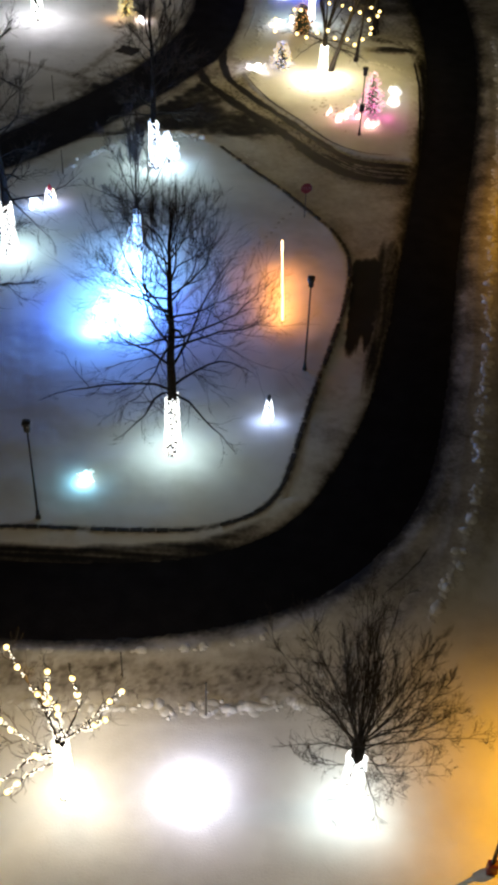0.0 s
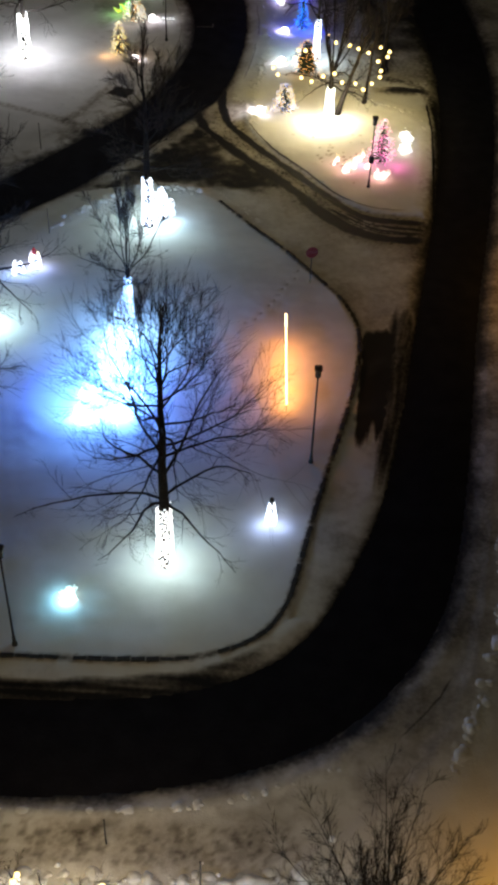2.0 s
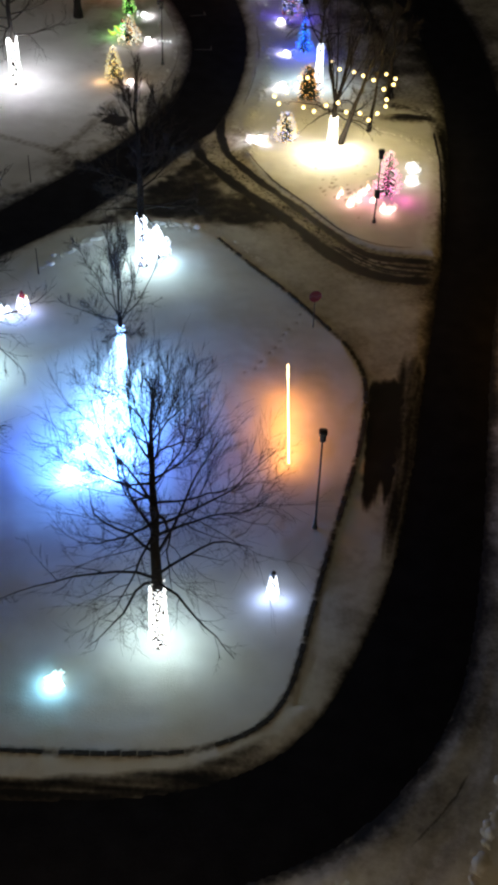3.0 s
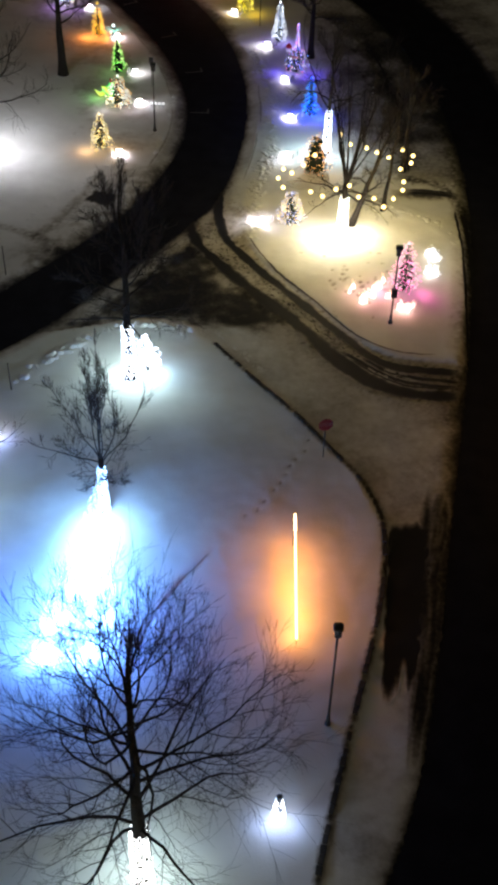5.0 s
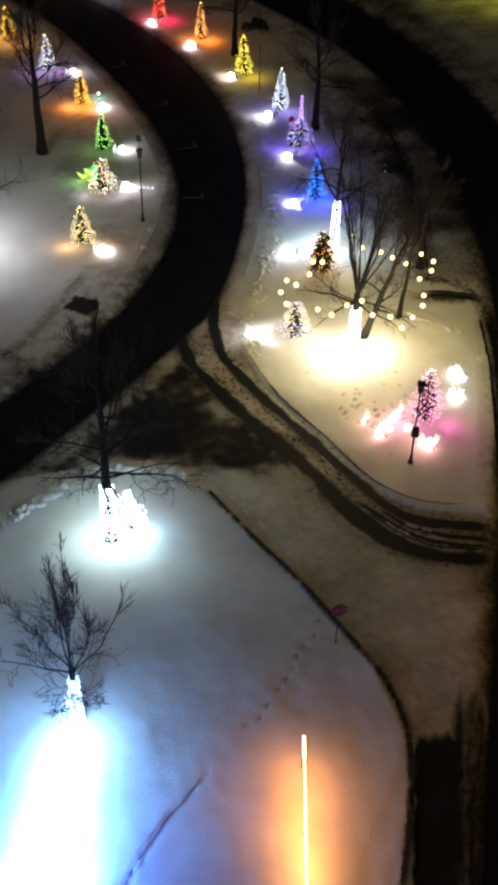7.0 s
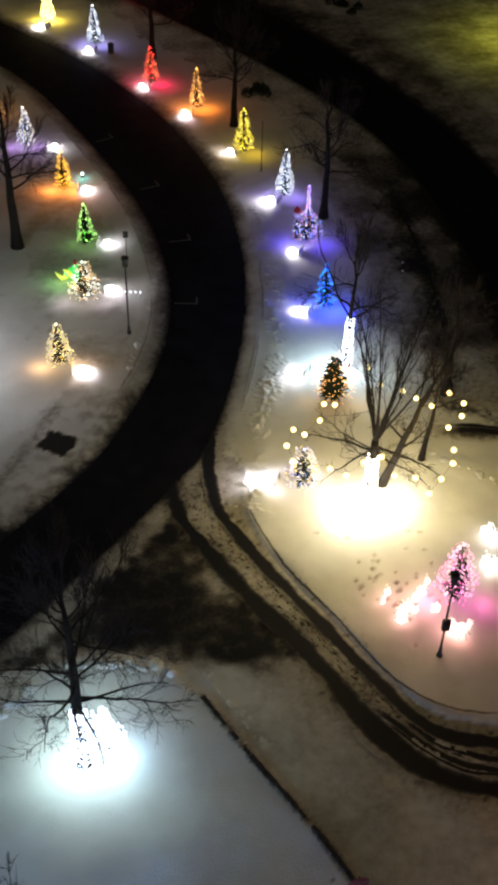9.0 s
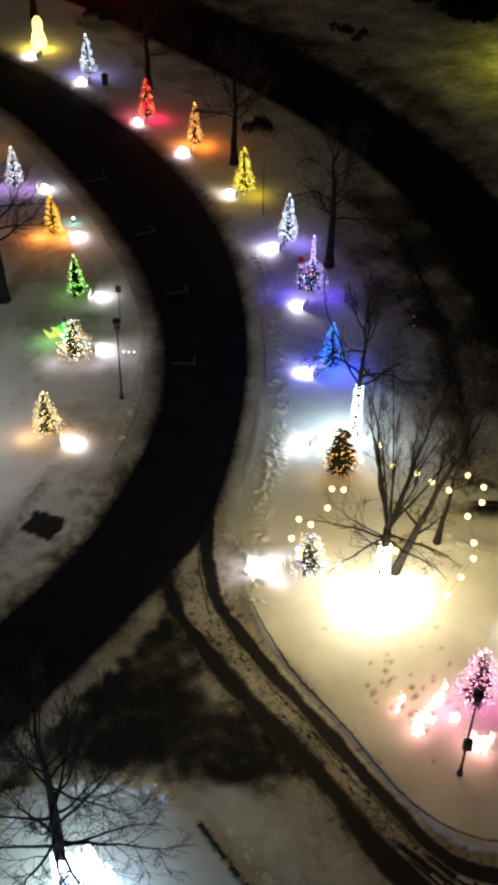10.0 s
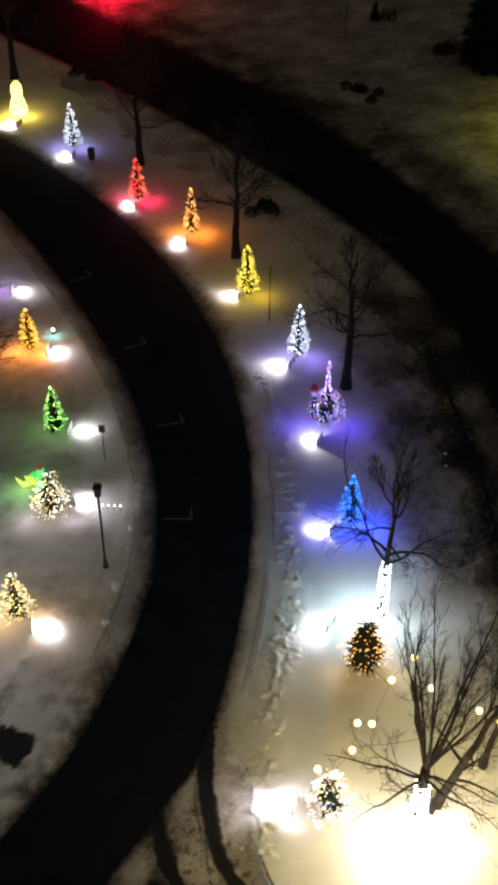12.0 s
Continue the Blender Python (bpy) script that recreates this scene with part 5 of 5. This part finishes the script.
for k in range(520):
    h = rng.uniform(0.35, 2.25)
    w = 0.24 + 0.26 * math.sin(math.pi * min(1, h / 2.4)) + 0.1 * math.sin(h * 5.0)
    a = rng.uniform(0, 6.283)
    q = w * math.sqrt(rng.random()) * (1 + 0.5 * math.sin(2 * a + h * 2))
    net.bulb((q * math.cos(a) + 0.1 * math.sin(h * 2.3), q * math.sin(a), h), 0.04 * rng.uniform(0.6, 1.3))
part("light_string", net, B_COOL, bush, "net of glowing bulbs", False, "stuff")
for k in (-1, 1):
    glow("figure_glow", -5.8 + k * 0.7, 72.7, 0.8, (0.4, 0.72, 1.0), 45, 0.12)

# ---- the saturated lamp on the near lawn ----
lamp = thing("floodlight", -0.9, 24.8, gz(-0.9, 24.8), "powerful white floodlight on the near snow field", "lamp", "snow floodlights")
part("stake", Shape().tube([(0, 0, -0.1), (0, 0, 0.5)], [0.03, 0.03], 6), POLE, lamp)
housing = part("housing", Shape().box(0, 0.05, 0.55, 0.4, 0.25, 0.2, 0.04), POLE, lamp)
part("lens", Shape().box(0, -0.1, 0.74, 0.8, 0.8, 0.14, 0.05), LENS, housing, "glowing glass lens")
glow("floodlight_beam", -0.9, 24.7, 1.6, (0.66, 0.70, 1.0), 190, 0.3)

# ---- small coloured figures among the spruces ----
drag = thing("inflatable_figure", -11.75, 104.95, gz(-11.75, 104.95), "green and yellow inflatable figure glowing on snow", "inflatable")
part("body", Shape().tube([(0.25, 0, 0.1), (0.1, 0.05, 0.45), (-0.1, 0, 0.6), (-0.4, -0.05, 0.5)], [0.22, 0.34, 0.3, 0.12], 9), CLOTH_GREEN, drag)
part("wing", Shape().tube([(0.0, -0.2, 0.5), (-0.2, -0.3, 0.85), (-0.45, -0.3, 0.95)], [0.16, 0.12, 0.03], 7), CLOTH_YELLOW, drag)
part("tail", Shape().tube([(-0.3, 0, 0.35), (-0.6, -0.1, 0.22), (-0.85, 0.05, 0.35), (-1.0, 0.1, 0.5)], [0.2, 0.14, 0.08, 0.02], 8), CLOTH_YELLOW, drag)
part("head", Shape().tube([(0.1, 0.1, 0.75), (0.22, 0.1, 1.0), (0.42, 0.08, 1.02)], [0.13, 0.19, 0.1], 8), CLOTH_GREEN, drag)
part("hat", Shape().lathe([(0.13, 1.12), (0.1, 1.25), (0.02, 1.45)], 8, (0.22, 0.1, 0)), CLOTH_RED, drag)
glow("inflatable_glow", -12.4, 104.5, 0.9, (0.35, 1.0, 0.3), 18, 0.1)
hat = thing("inflatable_figure", 1.35, 110.5, gz(1.35, 110.5), "slim figure with a white head and red hat", "inflatable")
part("body", Shape().lathe([(0.14, 0.0), (0.17, 0.5), (0.15, 1.1), (0.09, 1.5)], 10), POLE, hat, "dark slim body")
part("head", Shape().ball((0.05, 0, 1.7), 0.26, 1, 10, 6), SIGN_WHITE, hat)
part("hat", Shape().lathe([(0.24, 1.85), (0.18, 2.0), (0.04, 2.2)], 8), CLOTH_RED, hat)
for k in range(4):
    pl = thing("path_light", -8.45 + 0.28 * k, 103.5, gz(-8.45 + 0.28 * k, 103.5), "tiny white path light on a stake", "lamp", "row of path lights")
    part("stake", Shape().tube([(0, 0, -0.1), (0, 0, 0.3)], [0.012, 0.012], 5), POLE, pl)
    part("bulb", Shape().ball((0, 0, 0.34), 0.05, 1, 8, 5), B_WHITE, pl)
te = thing("floodlight", -12.8, 117.0, gz(-12.8, 117.0), "small teal floodlight glowing on the snow", "lamp", "snow floodlights")
housing = part("housing", Shape().box(0, 0, 0.15, 0.2, 0.2, 0.14, 0.02), POLE, te)
part("lens", Shape().ball((0, 0, 0.28), 0.1, 1, 8, 5), B_TEAL, housing)
glow("floodlight_beam", -12.8, 116.8, 0.5, (0.2, 1.0, 0.85), 10, 0.1)

# ---- street lamps beyond the park ----


def street_lamp(x, y, tall, reach, turn, colour, watts, label, cone=150, lean=(0.01, 0.0)):
    z = gz(x, y)
    ob = thing("street_lamp", x, y, z, label, "street lamp", "street lamps", turn)
    part("base", Shape().box(0, 0, 0.15, 0.4, 0.4, 0.5, 0.05), POLE, ob)
    part("pole", Shape().tube([(0, 0, 0), (0, 0, tall - 0.6), (reach * 0.3, 0, tall - 0.1), (reach, 0, tall)], [0.1, 0.07, 0.05, 0.04], 8), GALV, ob)
    head = part("head", Shape().box(reach + 0.25, 0, tall + 0.02, 0.7, 0.26, 0.14, 0.04), POLE, ob)
    part("lens", Shape().box(reach + 0.3, 0, tall - 0.07, 0.45, 0.2, 0.03, 0.01), B_AMBER, head, "glowing amber lens")
    hx, hy = x + (reach + 0.3) * math.cos(turn), y + (reach + 0.3) * math.sin(turn)
    beam("street_lamp_beam", (hx, hy, z + tall - 0.3), (hx + lean[0], hy + lean[1], z), colour, watts, cone)


street_lamp(17.0, 25.6, 6.5, 1.4, 3.6, SODIUM, 4700, "tall sodium street lamp glowing orange over snow", 148, (-0.7, -1.3))
near_post = thing("lamp_post", 10.3, 22.0, gz(10.3, 22), "dark pole with a reddish box at its foot", "post")
part("box", Shape().box(0, 0, 0.25, 0.4, 0.35, 0.6, 0.04), SIGN_RED, near_post, "reddish foot box")
part("pole", Shape().tube([(0, 0.05, -0.1), (0, 0.05, 7.0)], [0.09, 0.06], 8), POLE, near_post)
street_lamp(24.0, 66.0, 8.5, 1.6, 3.0, SODIUM, 2350, "tall sodium street lamp glowing orange over snow", 158)
street_lamp(23.0, 141.0, 7.0, 1.4, 3.1, (0.8, 0.8, 0.06), 1900, "street lamp with a greenish yellow glow over snow", 138)
glow("red_display_glow", -15.4, 163.5, 1.6, (1.0, 0.01, 0.04), 1000, 0.5)

# ---- dark evergreens beyond the outer road ----


def evergreen(x, y, tall, wide, seed, label, count=900):
    r = random.Random(seed)
    tree = thing("evergreen", x, y, gz(x, y) - 0.05, label, "tree")
    part("trunk", Shape().tube([(0, 0, 0), (0, 0, tall * 0.9)], [0.12 * wide / 2, 0.03], 6), BARK, tree)
    s = Shape()
    for k in range(count):
        u, a = r.random(), r.uniform(0, 6.283)
        reach = wide / 2 * (1 - u ** 1.8) * r.uniform(0.7, 1.1) + 0.1
        h, w = tall * (0.03 + 0.95 * u) + r.uniform(-0.1, 0.1) * tall, wide * 0.045
        ca, sa = math.cos(a), math.sin(a)
        s.add([(0.2 * reach * ca, 0.2 * reach * sa, h + 0.1 * wide), (reach * 0.7 * ca - sa * w, reach * 0.7 * sa + ca * w, h), (reach * ca, reach * sa, h - 0.06 * wide), (reach * 0.7 * ca + sa * w, reach * 0.7 * sa - ca * w, h)],
              [(0, 1, 2), (0, 2, 3), (0, 3, 1), (1, 3, 2)])
    part("foliage", s, NEEDLES, tree, smooth=False)


evergreen(16.0, 153.0, 11.0, 6.5, 1, "large dark evergreen tree beyond the road", 3000)


def shrub(x, y, wide, tall, seed):
    """A low sprawling evergreen shrub: tufts of needles over a few mounds."""
    r = random.Random(seed)
    ob = thing("shrub", x, y, gz(x, y) - 0.05, "low dark evergreen shrub in snow", "shrub", "low shrubs")
    for k in range(4):
        a = r.uniform(0, 6.28)
        part("stem", Shape().tube([(0, 0, 0), (0.25 * wide * math.cos(a), 0.2 * wide * math.sin(a), tall * 0.6)], [0.03, 0.01], 5), BARK, ob)
    s = Shape()
    mounds = [(r.gauss(0, 0.28) * wide, r.gauss(0, 0.2) * wide, r.uniform(0.5, 1) * tall, r.uniform(0.16, 0.3) * wide) for _ in range(6)]
    for k in range(620):
        mx, my, mz, mr = mounds[k % 6]
        a, q = r.uniform(0, 6.283), math.sqrt(r.random())
        px, py, pz = mx + mr * q * math.cos(a), my + mr * q * math.sin(a), mz * (1 - q * q) * r.uniform(0.4, 1) + 0.05
        c = r.uniform(0.06, 0.16)
        s.add([(px + c * r.uniform(-1, 1), py + c * r.uniform(-1, 1), pz + c * r.uniform(-0.6, 1)) for _ in range(4)], [(0, 1, 2), (0, 2, 3), (0, 3, 1), (1, 3, 2)])
    part("foliage", s, NEEDLES, ob, smooth=False)


for n, (x, y, w, h) in enumerate(((11.8, 154.6, 2.6, 1.1), (4.9, 147.4, 2.2, 0.7), (-1.1, 130.5, 2.0, 0.9), (-15.6, 149.4, 2.2, 0.9), (7.2, 160.4, 1.4, 1.5))):
    shrub(x, y, w, h, 70 + n)

# ---- kerb stones ----
build_kerb(KERB_MAIN[:14], "dark wet stone kerb half buried in snow", 0.42, 0.1, 1, 0.22)
build_kerb(KERB_MAIN[13:], "dark wet stone kerb broken by lumps of snow", 0.6, 0.28, 2, 0.2)
edges = tagged(new("drive_edges"), "broken dark slush lines along the snowy drive edge", "kerb", kind="structure")
for n, line in enumerate((KERB_WEST[:4], KERB_WEST[3:], KERB_EAST[:3], KERB_EAST[2:5])):
    ribbon(line, 0.0, 0.13, 40 + n, edges, "slush_line", 0.3)
rim = tagged(new("island_edge"), "thin dark slush edge round the small island", "kerb", kind="structure")
ribbon(KERB_SMALL[1:], 0.0, 0.1, 47, rim, "slush_line", 0.62)
